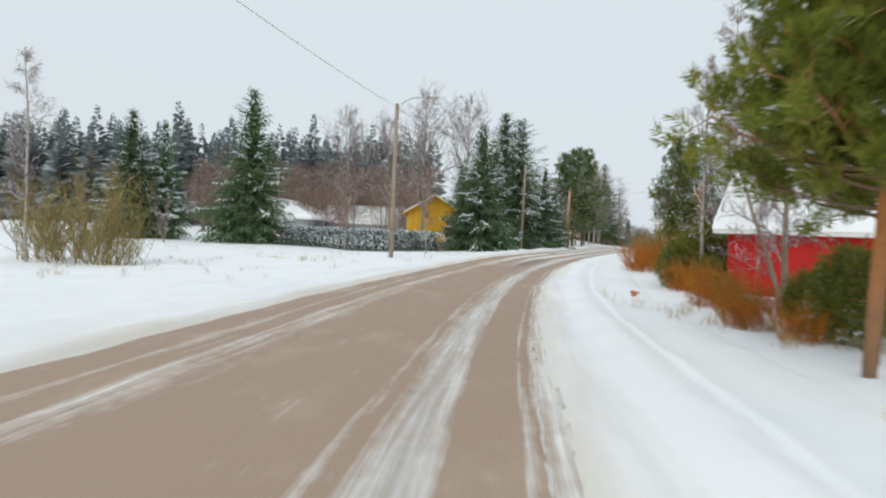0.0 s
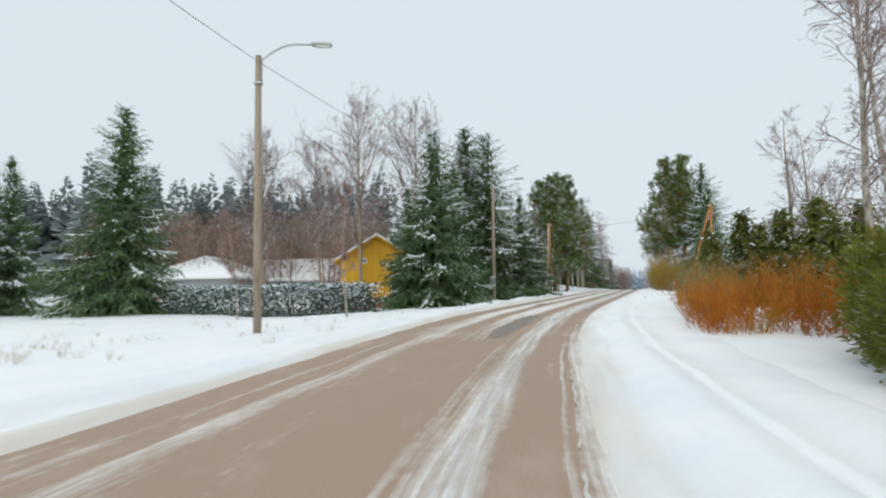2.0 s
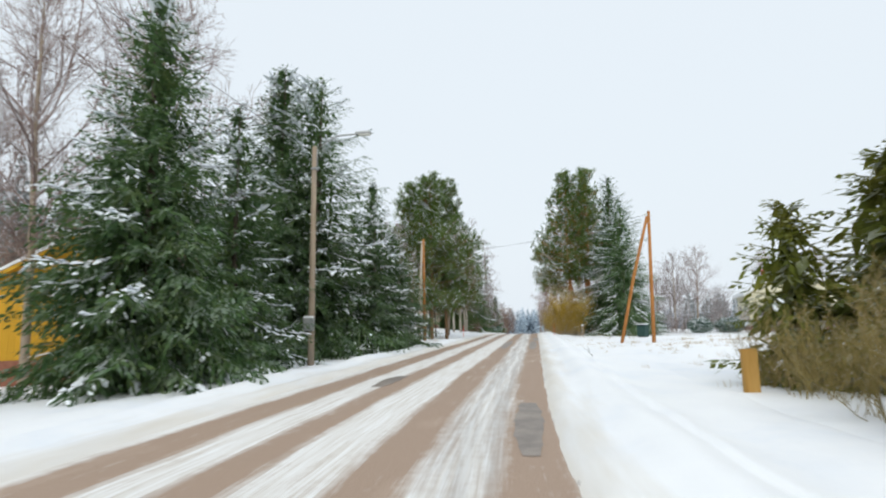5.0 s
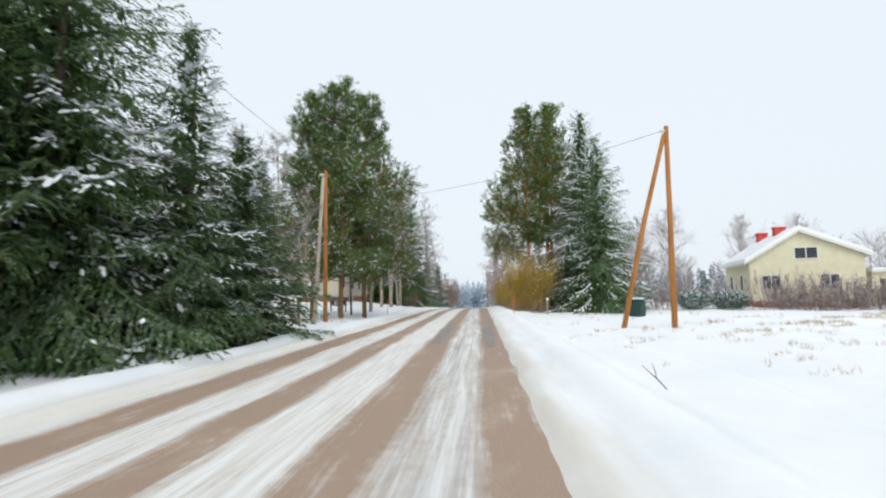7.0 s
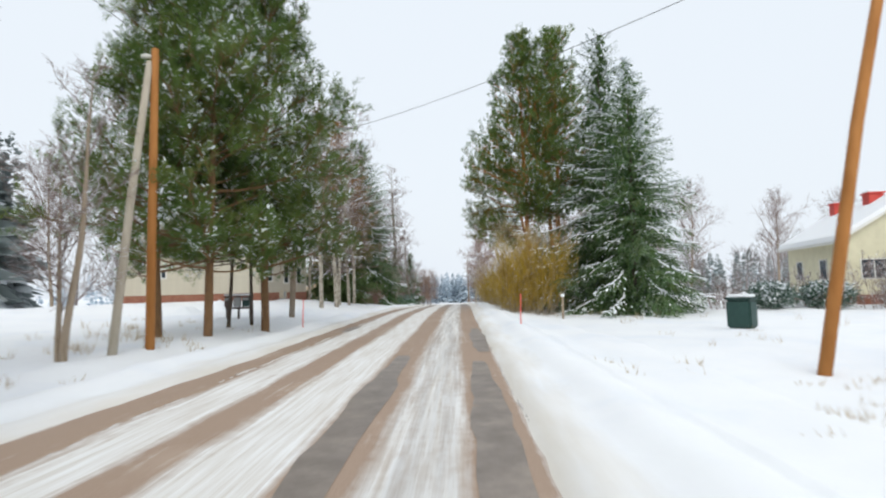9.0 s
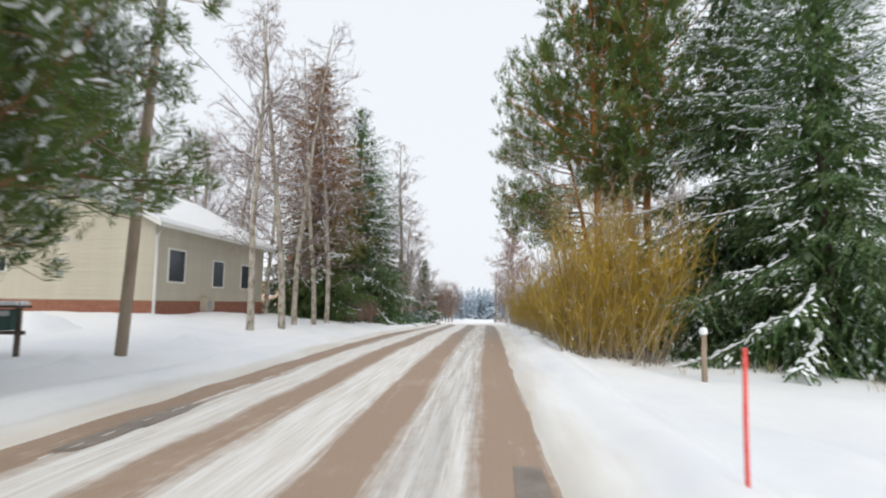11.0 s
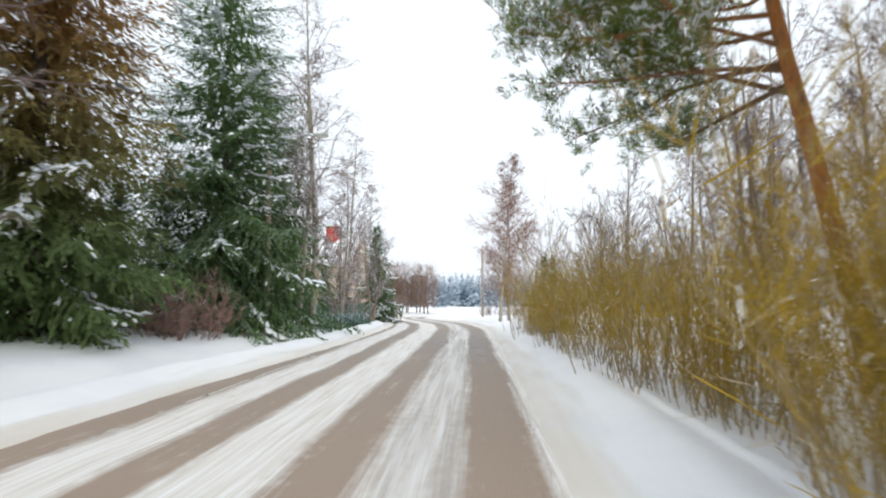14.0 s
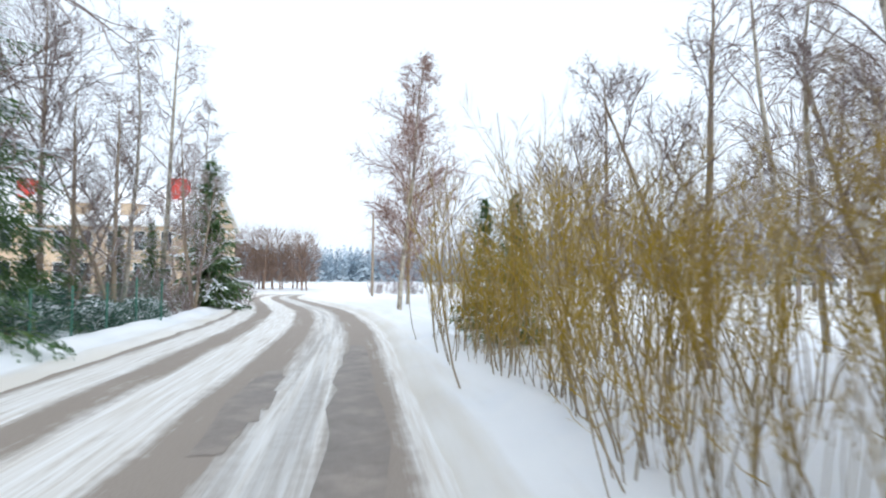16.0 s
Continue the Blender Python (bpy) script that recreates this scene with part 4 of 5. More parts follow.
# spruces on the open field and by the bend
SP_A = spruce("spruce", "dark green spruce with snow on its drooping branches", 1, 12.0, 3.7, snow=0.24, thin=1.15, full=0.82, ragged=0.6)
put(SP_A, [(-19.9, 57.5, 1.33, 20), (-32.7, 58.3, 1.12, 80), (3.3, 50.5, 0.96, 100, 1.0), (6.5, 62.8, 1.28, 170), (12.6, 64.6, 0.56, 300, 1.4), (15.5, 110.8, 1.35, 120, 0.8)], "dark spruces on the verge")
SP_B = spruce("spruce", "tall spruce heavy with frosted snow", 2, 12.0, 3.6, first=0.02, snow=0.45, flake=1.1, fine=0.75)
put(SP_B, [(-30.8, 61.2, 1.08, 0), (5.0, 55.8, 0.85, 140, 1.1), (1.6, 53.6, 0.7, 50, 1.1), (30.4, 111.4, 0.5, 150), (11.2, 62.4, 0.75, 200)], "snowy spruces by the road")
SP_C = spruce("spruce", "big spruce with wide drooping snowy boughs", 3, 15.0, 4.9, first=0.03, snow=0.32, droop=0.5, flake=1.1, thin=1.05, full=0.6, fine=0.7)
put(SP_C, [(8.2, 61.9, 0.97, 30)])
SP_F = spruce("spruce", "slender green spruce with frosted boughs", 6, 16.5, 5.4, first=0.02, snow=0.42, droop=0.4, flake=1.1, thin=1.0, full=0.7, fine=0.75, ragged=0.8)
put(SP_F, [(32.2, 113.0, 1.0, 0), (33.8, 117.4, 0.75, 120)], "slender spruces in the garden")
SP_E = spruce("spruce", "big spruce with thick snow on wide boughs", 5, 14.5, 4.45, first=0.02, snow=0.6, droop=0.5, flake=0.85, full=0.72, fine=0.65)
put(SP_E, [(39.9, 85.3, 1.16, 0), (38.6, 81.6, 0.94, 200)], "snow-laden spruces by the field")
SP_D = spruce("spruce", "dying spruce with rust-brown needles", 4, 15.0, 3.3, first=0.05, needles=RUST, snow=0.25, thin=1.1, full=0.5, fine=0.8, ragged=0.7)
put(SP_D, [(28.1, 105.2, 1.04, 0)])

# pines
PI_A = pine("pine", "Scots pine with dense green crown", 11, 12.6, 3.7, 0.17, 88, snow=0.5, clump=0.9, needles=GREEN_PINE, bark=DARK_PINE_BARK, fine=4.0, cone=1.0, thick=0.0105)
put(PI_A, [(18.0, 77.2, 1.03, 0), (19.9, 79.6, 1.06, 60), (16.6, 78.0, 0.98, 130)], "pines by the left verge")
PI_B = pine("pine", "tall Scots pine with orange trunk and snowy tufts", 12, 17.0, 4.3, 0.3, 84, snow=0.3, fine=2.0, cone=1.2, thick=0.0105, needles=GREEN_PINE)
put(PI_B, [(37.1, 89.5, 1.04, 0), (39.3, 89.6, 1.06, 190)], "tall pines by the right verge")
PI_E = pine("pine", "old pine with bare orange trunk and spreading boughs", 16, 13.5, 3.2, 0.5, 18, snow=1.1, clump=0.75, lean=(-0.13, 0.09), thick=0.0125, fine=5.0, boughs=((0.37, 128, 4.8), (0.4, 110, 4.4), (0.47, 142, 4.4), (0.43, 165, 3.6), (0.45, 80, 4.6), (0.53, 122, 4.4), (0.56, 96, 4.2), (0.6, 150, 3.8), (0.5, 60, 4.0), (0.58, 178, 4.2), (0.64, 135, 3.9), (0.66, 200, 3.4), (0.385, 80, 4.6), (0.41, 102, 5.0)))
put(PI_E, [(41.4, 95.0, 1.0, 0)])
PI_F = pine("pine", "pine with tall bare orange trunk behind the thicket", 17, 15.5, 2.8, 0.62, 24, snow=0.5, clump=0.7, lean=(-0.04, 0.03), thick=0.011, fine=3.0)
put(PI_F, [(39.9, 91.1, 0.97, 215), (41.7, 93.5, 1.02, 290)], "pines with tall bare trunks")
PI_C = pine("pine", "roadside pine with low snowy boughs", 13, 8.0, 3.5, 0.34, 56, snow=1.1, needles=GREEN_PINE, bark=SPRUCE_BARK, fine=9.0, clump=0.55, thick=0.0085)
put(PI_C, [(18.7, 81.1, 1.0, 0), (19.6, 82.2, 0.97, 120)], "pines in front of the beige house")
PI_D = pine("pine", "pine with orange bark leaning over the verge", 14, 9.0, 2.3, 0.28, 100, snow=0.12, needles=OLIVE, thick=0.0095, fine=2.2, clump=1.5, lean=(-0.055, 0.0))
put(PI_D, [(5.95, 7.6, 1.0, 0), (6.75, 8.6, 1.0, 15)], "pines by the red shed")

# birches and other bare trees
BI_A = bare_tree("birch", "bare birch with frosted hanging twigs", "birch tree", 21, 13.0, 0.13, 0.24, 0.22, 34, BIRCH_BARK, BIRCH_TWIG, droop=0.45, bushy=0.85)
put(BI_A, [(24.25, 92.3, 1.0, 0), (25.44, 93.6, 1.04, 60), (36.0, 114.0, 1.12, 160), (40.7, 129.6, 1.05, 200), (23.4, 106.4, 1.0, 250), (50.0, 104.0, 0.85, 30), (53.0, 108.0, 0.8, 80), (48.6, 101.0, 0.85, 120)], "birches by the road")
BI_B = bare_tree("birch", "slender bare birch with rime on its twigs", "birch tree", 22, 11.0, 0.09, 0.2, 0.2, 30, BIRCH_BARK, BIRCH_TWIG, droop=0.3)
put(BI_B, [(-18.3, 24.5, 0.85, 0), (35.2, 113.3, 1.1, 40), (42.4, 130, 0.95, 120), (38.6, 121.4, 0.9, 70), (10.2, 22.0, 0.85, 130), (11.6, 20.6, 0.8, 20), (12.6, 24.6, 0.95, 70), (14.5, 29.4, 1.3, 90), (17.4, 31.2, 1.25, 200), (47.5, 101.5, 0.9, 60), (49.5, 105.5, 0.8, 150), (13.8, 69.6, 0.75, 90), (12.6, 66.8, 0.7, 190), (24, 112, 1.1, 0), (20, 110, 1.1, 80)], "slender birches")
BI_D = bare_tree("birch", "birch with long level boughs lined with snow", "birch tree", 24, 13.5, 0.12, 0.3, 0.14, 36, BIRCH_BARK, BIRCH_TWIG, droop=0.08, rise=0.2, bushy=0.75)
put(BI_D, [(28.0, 99.6, 1.0, 0), (27.12, 97.4, 0.95, 100), (26.13, 96.0, 1.0, 210), (25.2, 102.6, 0.95, 300)], "birches with level boughs")
BI_C = bare_tree("russet_birch", "birch with dense reddish-brown twigs", "birch tree", 23, 11.0, 0.11, 0.29, 0.1, 56, BIRCH_BARK, RED_TWIG, droop=0.2, bushy=1.35)
put(BI_C, [(48.4, 120.6, 0.95, 0), (53, 128, 1.0, 90), (33, 124, 1.0, 40), (-14, 74, 0.85, 90), (-24, 90, 1.0, 120), (-6, 72, 0.8, 30), (-36, 84, 1.0, 200), (-48, 82, 0.9, 300), (-30, 92, 0.9, 10)], "russet birches")
TR_A = bare_tree("bare_tree", "bare spreading deciduous tree with forked limbs", "tree", 31, 8.0, 0.1, 0.36, 0.15, 26, POLE, BIRCH_TWIG, rise=1.3, stems=2)
put(TR_A, [(9.3, 14.9, 0.9, 0), (20.8, 41.0, 1.15, 140), (22.6, 41.6, 1.1, 60), (15.2, 72.7, 0.8, 290), (45.5, 97, 0.95, 15), (43.6, 92, 0.9, 100), (-25, 50, 0.55, 0), (46.5, 101, 0.9, 200), (42.6, 97.6, 0.8, 30), (44.2, 99.6, 0.85, 140), (45.6, 103.0, 0.85, 250), (45.4, 105.4, 0.8, 310), (41.4, 94.2, 0.8, 80), (47.0, 108.4, 0.75, 10), (38.4, 119.8, 0.85, 20), (41.2, 124.4, 0.9, 110), (37.2, 122.6, 0.95, 200), (42.0, 133.0, 1.0, 300), (13.2, 70.8, 1.05, 40), (44.0, 139, 1.0, 60)], "bare trees")
ASH = bare_tree("bare_tree", "tall bare deciduous tree behind the houses", "tree", 32, 15.0, 0.15, 0.4, 0.25, 44, POLE, BIRCH_TWIG, rise=1.25, bushy=1.1, twig_r=0.0065)
put(ASH, [(-2.2, 57.3, 1.06, 0), (1.6, 55.9, 1.0, 100), (-10.4, 60.7, 0.98, 200), (-6.0, 63, 0.95, 300), (62, 100, 0.75, 50), (72, 98, 0.7, 100), (80, 96, 0.7, 150), (66, 110, 0.8, 0), (54, 98, 0.5, 80), (34.0, 119.0, 0.8, 30), (36.4, 123.6, 0.75, 190), (12.0, 106.0, 0.8, 60), (17.5, 110.5, 0.85, 170), (6.5, 112.0, 0.85, 240), (22.0, 107.0, 0.7, 320), (48.0, 97.5, 0.6, 90)], "tall bare trees behind the houses")
put(bare_tree("young_tree", "thin young bare tree on the verge", "young tree", 33, 6.0, 0.04, 0.12, 0.3, 16, BIRCH_BARK, RED_TWIG), [(-8.4, 47.8, 1.1, 0), (-1.2, 40.8, 1.05, 90)], "young trees by the hedge")

# thickets and bushes
WI = [thicket("willow_thicket", "dense ochre willow thicket with snow-dusted stems", "shrub", 40 + i, 4.0, 1.5, 40, WILLOW, branches=12, twigs=7, fan=0.27, tips=WILLOW_TIP, low=0.08, snow=0.1) for i in range(3)]
rng = np.random.default_rng(5)
WI += [thicket("willow_thicket", "open ochre willow thicket with tall snow-dusted stems", "shrub", 43 + i, 4.4, 1.5, 26, WILLOW, branches=9, twigs=6, fan=0.25, tips=WILLOW_TIP, low=0.2, snow=0.14, stem_r=0.017) for i in range(2)]
spots = [[], [], [], [], []]
for i in range(2, 27):
    s = 84.6 + i * 1.06
    k = int(np.abs(CENTRE[:, 1] - s).argmin())
    for lane in (0, 1) if i > 6 and i % 2 else (0,):
        off = HALF + 2.3 - min(0.75, max(0.0, 0.09 * (s - 99))) + 2.2 * lane + rng.uniform(-0.2, 0.45) + 0.2 * (i < 3)
        p = CENTRE[k] + RIGHT[k] * off
        spots[(i + lane) % 3 if i < 13 else 3 + (i + lane) % 2].append((p[0], p[1], (1.2 if i < 3 else 0.84) * rng.uniform(0.7, 1.18) * (0.9 + 0.2 * lane) * (1 - 0.2 * min(1, max(0, (s - 95) / 6))), rng.uniform(0, 360)))
spots[0] += [(34.2, 84.7, 1.3, 40), (35.9, 86.2, 1.3, 200)]
spots[1] += [(34.9, 86.3, 1.15, 100), (33.5, 84.6, 0.62, 250), (33.8, 86.0, 0.6, 310)]
for proto, places in zip(WI, spots):
    put(proto, places, "willow thickets along the verge")
OR = [thicket("dogwood_bush", "dense orange-brown twiggy bush by the verge", "shrub", 50 + i, 2.5, 1.6, 64, ORANGE, branches=10, twigs=7, twig_r=0.007, fan=0.5, low=0.03, stem_r=0.01) for i in range(2)]
put(OR[0], [(10.9, 29.8, 0.8, 0), (12.7, 29.0, 0.86, 200), (9.0, 17.4, 0.42, 100), (6.7, 11.9, 0.4, 40), (7.6, 14.2, 0.42, 160), (7.9, 16.4, 0.4, 20), (7.1, 13.0, 0.36, 210), (15.6, 29.6, 0.9, 10), (6.7, 10.2, 0.36, 80)], "orange bushes by the verge")
put(OR[1], [(11.5, 31.6, 0.8, 0), (14.3, 31.8, 0.92, 20), (8.4, 15.6, 0.42, 100), (9.4, 19.0, 0.6, 60), (9.3, 20.8, 0.6, 10), (9.6, 15.4, 0.42, 200)], "orange bushes by the verge")
RB = thicket("russet_bush", "low russet-brown bare bush beside the spruces", "shrub", 64, 2.0, 1.3, 44, RED_TWIG, branches=9, twigs=7, fan=0.5, twig_r=0.007)
put(RB, [(31.4, 108.2, 1.0, 0), (30.6, 107.4, 0.8, 90)], "russet bushes")
OL = thicket("willow_bush", "olive-brown willow bush on the snow", "shrub", 60, 3.0, 1.5, 60, OLIVE_TWIG, branches=10, twigs=8, fan=0.5)
put(OL, [(-16.4, 25.5, 1.5, 0), (-18.8, 26.5, 1.3, 120), (15.6, 39.4, 0.72, 0), (16.2, 41.6, 0.55, 70), (14.6, 37.8, 0.76, 150), (12.4, 34.0, 0.66, 40), (13.5, 36.2, 0.66, 100), (-14.6, 24.8, 0.85, 60), (16.5, 43.0, 0.42, 60)], "olive bushes")
JU = leafy("juniper_bush", "olive-green juniper bush behind the twiggy bushes", "shrub", 70, (2.4, 2.4, 3.0), 5200, FIR, 0.0)
put(JU, [(10.9, 22.8, 0.72, 0), (10.2, 21.2, 0.45, 70), (9.5, 22.4, 0.62, 140), (10.5, 24.0, 0.5, 250), (9.6, 12.8, 0.6, 0), (7.9, 11.8, 0.45, 110), (7.7, 10.3, 0.6, 30), (11.4, 24.8, 0.85, 80)], "green bushes behind the orange ones")
GB = leafy("garden_bush", "low garden bush dusted with snow", "shrub", 71, (3.0, 2.6, 1.6), 3000, HEDGE, 0.4)
put(GB, [(36.6, 115.6, 0.45, 40), (37.9, 117.0, 0.5, 100), (39.0, 119.0, 0.45, 160), (33.6, 117.4, 0.6, 0), (36.4, 121.6, 0.6, 120), (34.4, 121.0, 0.7, 200), (44.5, 78.5, 0.8, 60), (46.5, 77, 0.8, 120)], "low garden bushes")
GT = thicket("garden_shrub", "bare garden shrub in front of the cream house", "shrub", 62, 2.2, 1.6, 46, BIRCH_TWIG, branches=9, twigs=7, fan=0.5, twig_r=0.008)
put(GT, [(48.6, 75.2, 1.2, 0), (50.4, 74.0, 1.3, 80), (52.4, 72.6, 1.15, 140), (54.6, 71.6, 1.1, 200), (49.6, 74.4, 0.9, 40), (51.4, 73.0, 1.0, 100), (53.4, 71.8, 1.0, 160), (55.8, 70.6, 0.95, 220), (58.6, 69.6, 1.0, 300), (47.0, 78.0, 0.9, 30), (43.6, 80.6, 0.9, 70), (56.5, 70.6, 0.9, 20), (43.6, 129.4, 0.9, 0), (44.6, 133.4, 1.0, 90), (41.6, 131.4, 0.9, 20), (40.4, 124.4, 0.8, 60), (38.4, 121.6, 0.8, 130), (39.4, 127.0, 0.9, 220), (66, 158, 0.8, 10), (68, 157.2, 0.8, 100), (70, 156.4, 0.75, 190)], "garden shrubs")
hedge_len = math.dist((-0.6, 47.4), (-16.4, 57.4))
HD = leafy("hedge", "clipped evergreen hedge capped with snow", "hedge", 72, (hedge_len, 1.3, 2.1), 22000, HEDGE, 0.75, round_top=False)
HD.matrix_basis = pose(-8.5, 52.4, gz(-8.5, 52.4) - 0.1, 0, 0, math.degrees(math.atan2(-10.0, 15.8)))
put(spruce("young_spruce", "olive-green young spruce behind the orange bushes", 76, 3.3, 1.35, snow=0.0, needles=FIR, full=0.7), [(14.2, 27.2, 0.95, 0), (15.6, 29.4, 0.9, 50), (17.2, 28.6, 1.0, 20), (18.4, 41.5, 1.45, 100), (19.4, 40.0, 1.4, 160), (20.0, 38.4, 1.5, 200), (20.8, 37.0, 1.4, 260), (17.6, 43.2, 1.2, 310), (21.8, 36.0, 1.5, 70), (20.0, 42.6, 1.3, 130), (19.0, 36.2, 1.15, 240), (21.2, 39.6, 1.5, 350)], "young spruces behind the orange bushes")
put(spruce("young_spruce", "small young spruce with snowy twigs", 75, 6.5, 1.9, snow=0.5), [(42.4, 127.6, 1.05, 0), (37.2, 124.4, 0.5, 10), (38.8, 127.4, 0.55, 70), (36.0, 124.0, 0.45, 130), (40.2, 129.4, 0.6, 30), (29.2, 109.4, 0.7, 200), (30.6, 109.2, 0.5, 260), (46.6, 112.5, 0.55, 40), (45.2, 109.6, 0.5, 120)], "young spruces")


# ---- buildings ----
def window(name, parent, x, z, w, h, y=0.0, cross=True):
    """A window in a wall that faces -y: frame, panes and bars."""
    win = new(name)
    win.parent = parent
    bm = bmesh.new()
    t = 0.06
    for d in ((x - w / 2 - t, x - w / 2, z - t, z + h + t), (x + w / 2, x + w / 2 + t, z - t, z + h + t)):
        box(bm, d[0], y - 0.06, d[2], d[1], y + 0.02, d[3])
    for d in ((z - t, z), (z + h, z + h + t)):
        box(bm, x - w / 2, y - 0.06, d[0], x + w / 2, y + 0.02, d[1])
    if cross:
        box(bm, x - 0.03, y - 0.05, z, x + 0.03, y + 0.02, z + h)
    part("frame", bm, WHITE_TRIM, win)
    boxed("pane", (x - w / 2, y - 0.02, z, x + w / 2, y + 0.01, z + h), GLASS, win)
    return win


def house(name, label, x, y, turn, width, length, eave, ridge, wall, plinth=0.5, over=0.45, hip=False, front=(), side=(), snow=0.28, base=None, boards=0, chimneys=(), side_wall="left", right=None, trim=None):
    """A gabled or hipped house; its front gable looks along -y, before it is turned. x, y is the front's middle."""
    h = thing(name, label, "house", x=x, y=y, z=gz(x, y) if base is None else base, turn=turn)
    w = width / 2
    out = [(-w, plinth), (w, plinth), (w, eave), (-w, eave)] if hip else [(-w, plinth), (w, plinth), (w, eave), (0, ridge), (-w, eave)]
    wr, er = right or (w, eave)
    if right:
        out = [(-w, plinth), (wr, plinth), (wr, er), (0, ridge), (-w, eave)]
    prism("wall", out, 0, length, wall, h)
    boxed("plinth", (-w - 0.03, -0.03, -1.0, wr + 0.03, length + 0.03, plinth), FOUNDATION, h)
    slope = (ridge - eave) / w
    if hip:
        bm = bmesh.new()
        o = over
        z0 = eave - slope * o * 0.6
        a = [bm.verts.new(p) for p in ((-w - o, -o, z0), (w + o, -o, z0), (w + o, length + o, z0), (-w - o, length + o, z0))]
        c = [bm.verts.new(p) for p in ((-w - o, -o, z0 + snow), (w + o, -o, z0 + snow), (w + o, length + o, z0 + snow), (-w - o, length + o, z0 + snow))]
        d = [bm.verts.new(p) for p in ((0, w, ridge + snow), (0, length - w, ridge + snow))]
        bm.faces.new(a)
        for i in range(4):
            bm.faces.new((a[i], a[(i + 1) % 4], c[(i + 1) % 4], c[i]))
        bm.faces.new((c[0], c[1], d[0])), bm.faces.new((c[1], c[2], d[1], d[0])), bm.faces.new((c[2], c[3], d[1])), bm.faces.new((c[3], c[0], d[0], d[1]))
        part("roof_snow", bm, ROOF_SNOW, h, "smooth white snow on the roof")
        boxed("fascia", (-w - o - 0.02, -o - 0.02, z0 - 0.16, w + o + 0.02, length + o + 0.02, z0 + 0.004), WHITE_TRIM, h)
    else:
        e = w + over
        ze = eave - slope * over
        e2, ze2 = wr + over, er - (ridge - er) / wr * over
        prism("roof", [(-e, ze), (-e, ze + 0.16), (0, ridge + 0.16), (e2, ze2 + 0.16), (e2, ze2), (0, ridge + 0.002)], -over, length + over, trim or WHITE_TRIM, h, "painted bargeboards under a snowy roof")
        prism("roof_snow", [(-e - 0.03, ze + 0.162), (-e + 0.12, ze + 0.2 + snow), (0, ridge + 0.17 + snow), (e2 - 0.12, ze2 + 0.2 + snow), (e2 + 0.03, ze2 + 0.162), (0, ridge + 0.163)], -over - 0.03, length + over + 0.03, ROOF_SNOW, h, "smooth white snow on the roof")
    for wx, wz, ww, wh in front:
        window("window", h, wx, wz, ww, wh)
    if side:
        flank = new("flank")
        flank.parent = h
        flank.matrix_basis = pose(w if side_wall == "right" else -w, 0 if side_wall == "right" else length, 0, 0, 0, 90 if side_wall == "right" else -90)
        for wx, wz, ww, wh in side:
            window("window", flank, wx, wz, ww, wh, cross=ww > 1.1)
    # capped boxes on the roof: chimneys, and the ochre house's simplified dormers
    for cx, cy, cw, ch, cm in chimneys:
        top = ridge - abs(cx) * slope
        c = boxed("chimney", (cx - cw / 2, cy - cw / 2, top - 0.5, cx + cw / 2, cy + cw / 2, top + ch), cm, h, bevel=0.02)
        boxed("cap", (cx - cw / 2 - 0.06, cy - cw / 2 - 0.06, top + ch + 0.004, cx + cw / 2 + 0.06, cy + cw / 2 + 0.06, top + ch + 0.1), cm, c)
        boxed("snow", (cx - cw / 2, cy - cw / 2, top + ch + 0.104, cx + cw / 2, cy + cw / 2, top + ch + 0.2), ROOF_SNOW, c, bevel=0.03)
    return h


porch = thing("porch", "small cream porch with a snowy lean-to roof", "porch", x=57.2, y=73.6, z=0.3, turn=-36)
boxed("wall", (0.0, 0.4, 0, 1.9, 3.0, 2.5), CREAM, porch)
boxed("roof", (-0.1, 0.1, 2.503, 2.4, 3.3, 2.62), WHITE_TRIM, porch)
boxed("snow", (-0.1, 0.1, 2.622, 2.4, 3.3, 2.85), ROOF_SNOW, porch, bevel=0.06)
boxed("door", (0.5, 0.36, 0.1, 1.3, 0.396, 2.0), DARK_TRIM, porch)
beige_turn = -math.degrees(math.atan2(25.0 - 20.9, 102.5 - 93.8))
house("beige_house", "beige one-storey house with red-brown plinth and snowy roof", 20.9 - 4.2 * math.cos(radians(beige_turn)), 93.8 - 4.2 * math.sin(radians(beige_turn)), beige_turn, 8.4, 9.6, 3.85, 6.0, BEIGE, plinth=0.95,
      side=((1.4, 1.7, 1.1, 1.2), (4.7, 1.6, 0.95, 1.1), (7.5, 1.6, 1.05, 1.1)), side_wall="right", front=((-1.9, 2.0, 0.6, 0.5),), base=0.85, snow=0.17, chimneys=((0.2, 5.5, 0.8, 1.0, CHIMNEY_BLUE),))
pipe = thing("downpipe", "white downpipe at the house corner", "downpipe", x=20.98, y=93.62, z=0.55)
stem("pipe", [(0, 0, 0.3), (0, 0, 2.0), (0, 0, 3.6), (0.18, -0.1, 3.95)], [0.055] * 4, WHITE_TRIM, pipe, 8)
house("cream_house", "cream house with red chimneys and snowy gable roof", 53.0, 76.3, -36, 6.9, 8.0, 3.6, 5.75, CREAM, right=(4.35, 3.85), base=0.3, side=((2.0, 1.4, 0.9, 1.1), (5.5, 1.4, 0.9, 1.1)), front=((0.5, 3.7, 1.5, 0.8), (2.0, 1.4, 1.2, 1.0), (-2.0, 1.4, 1.2, 1.0)), side_wall="left",
      chimneys=((-0.3, 3.2, 0.8, 0.8, CHIMNEY_RED), (-0.6, 7.0, 0.75, 0.9, CHIMNEY_RED)))
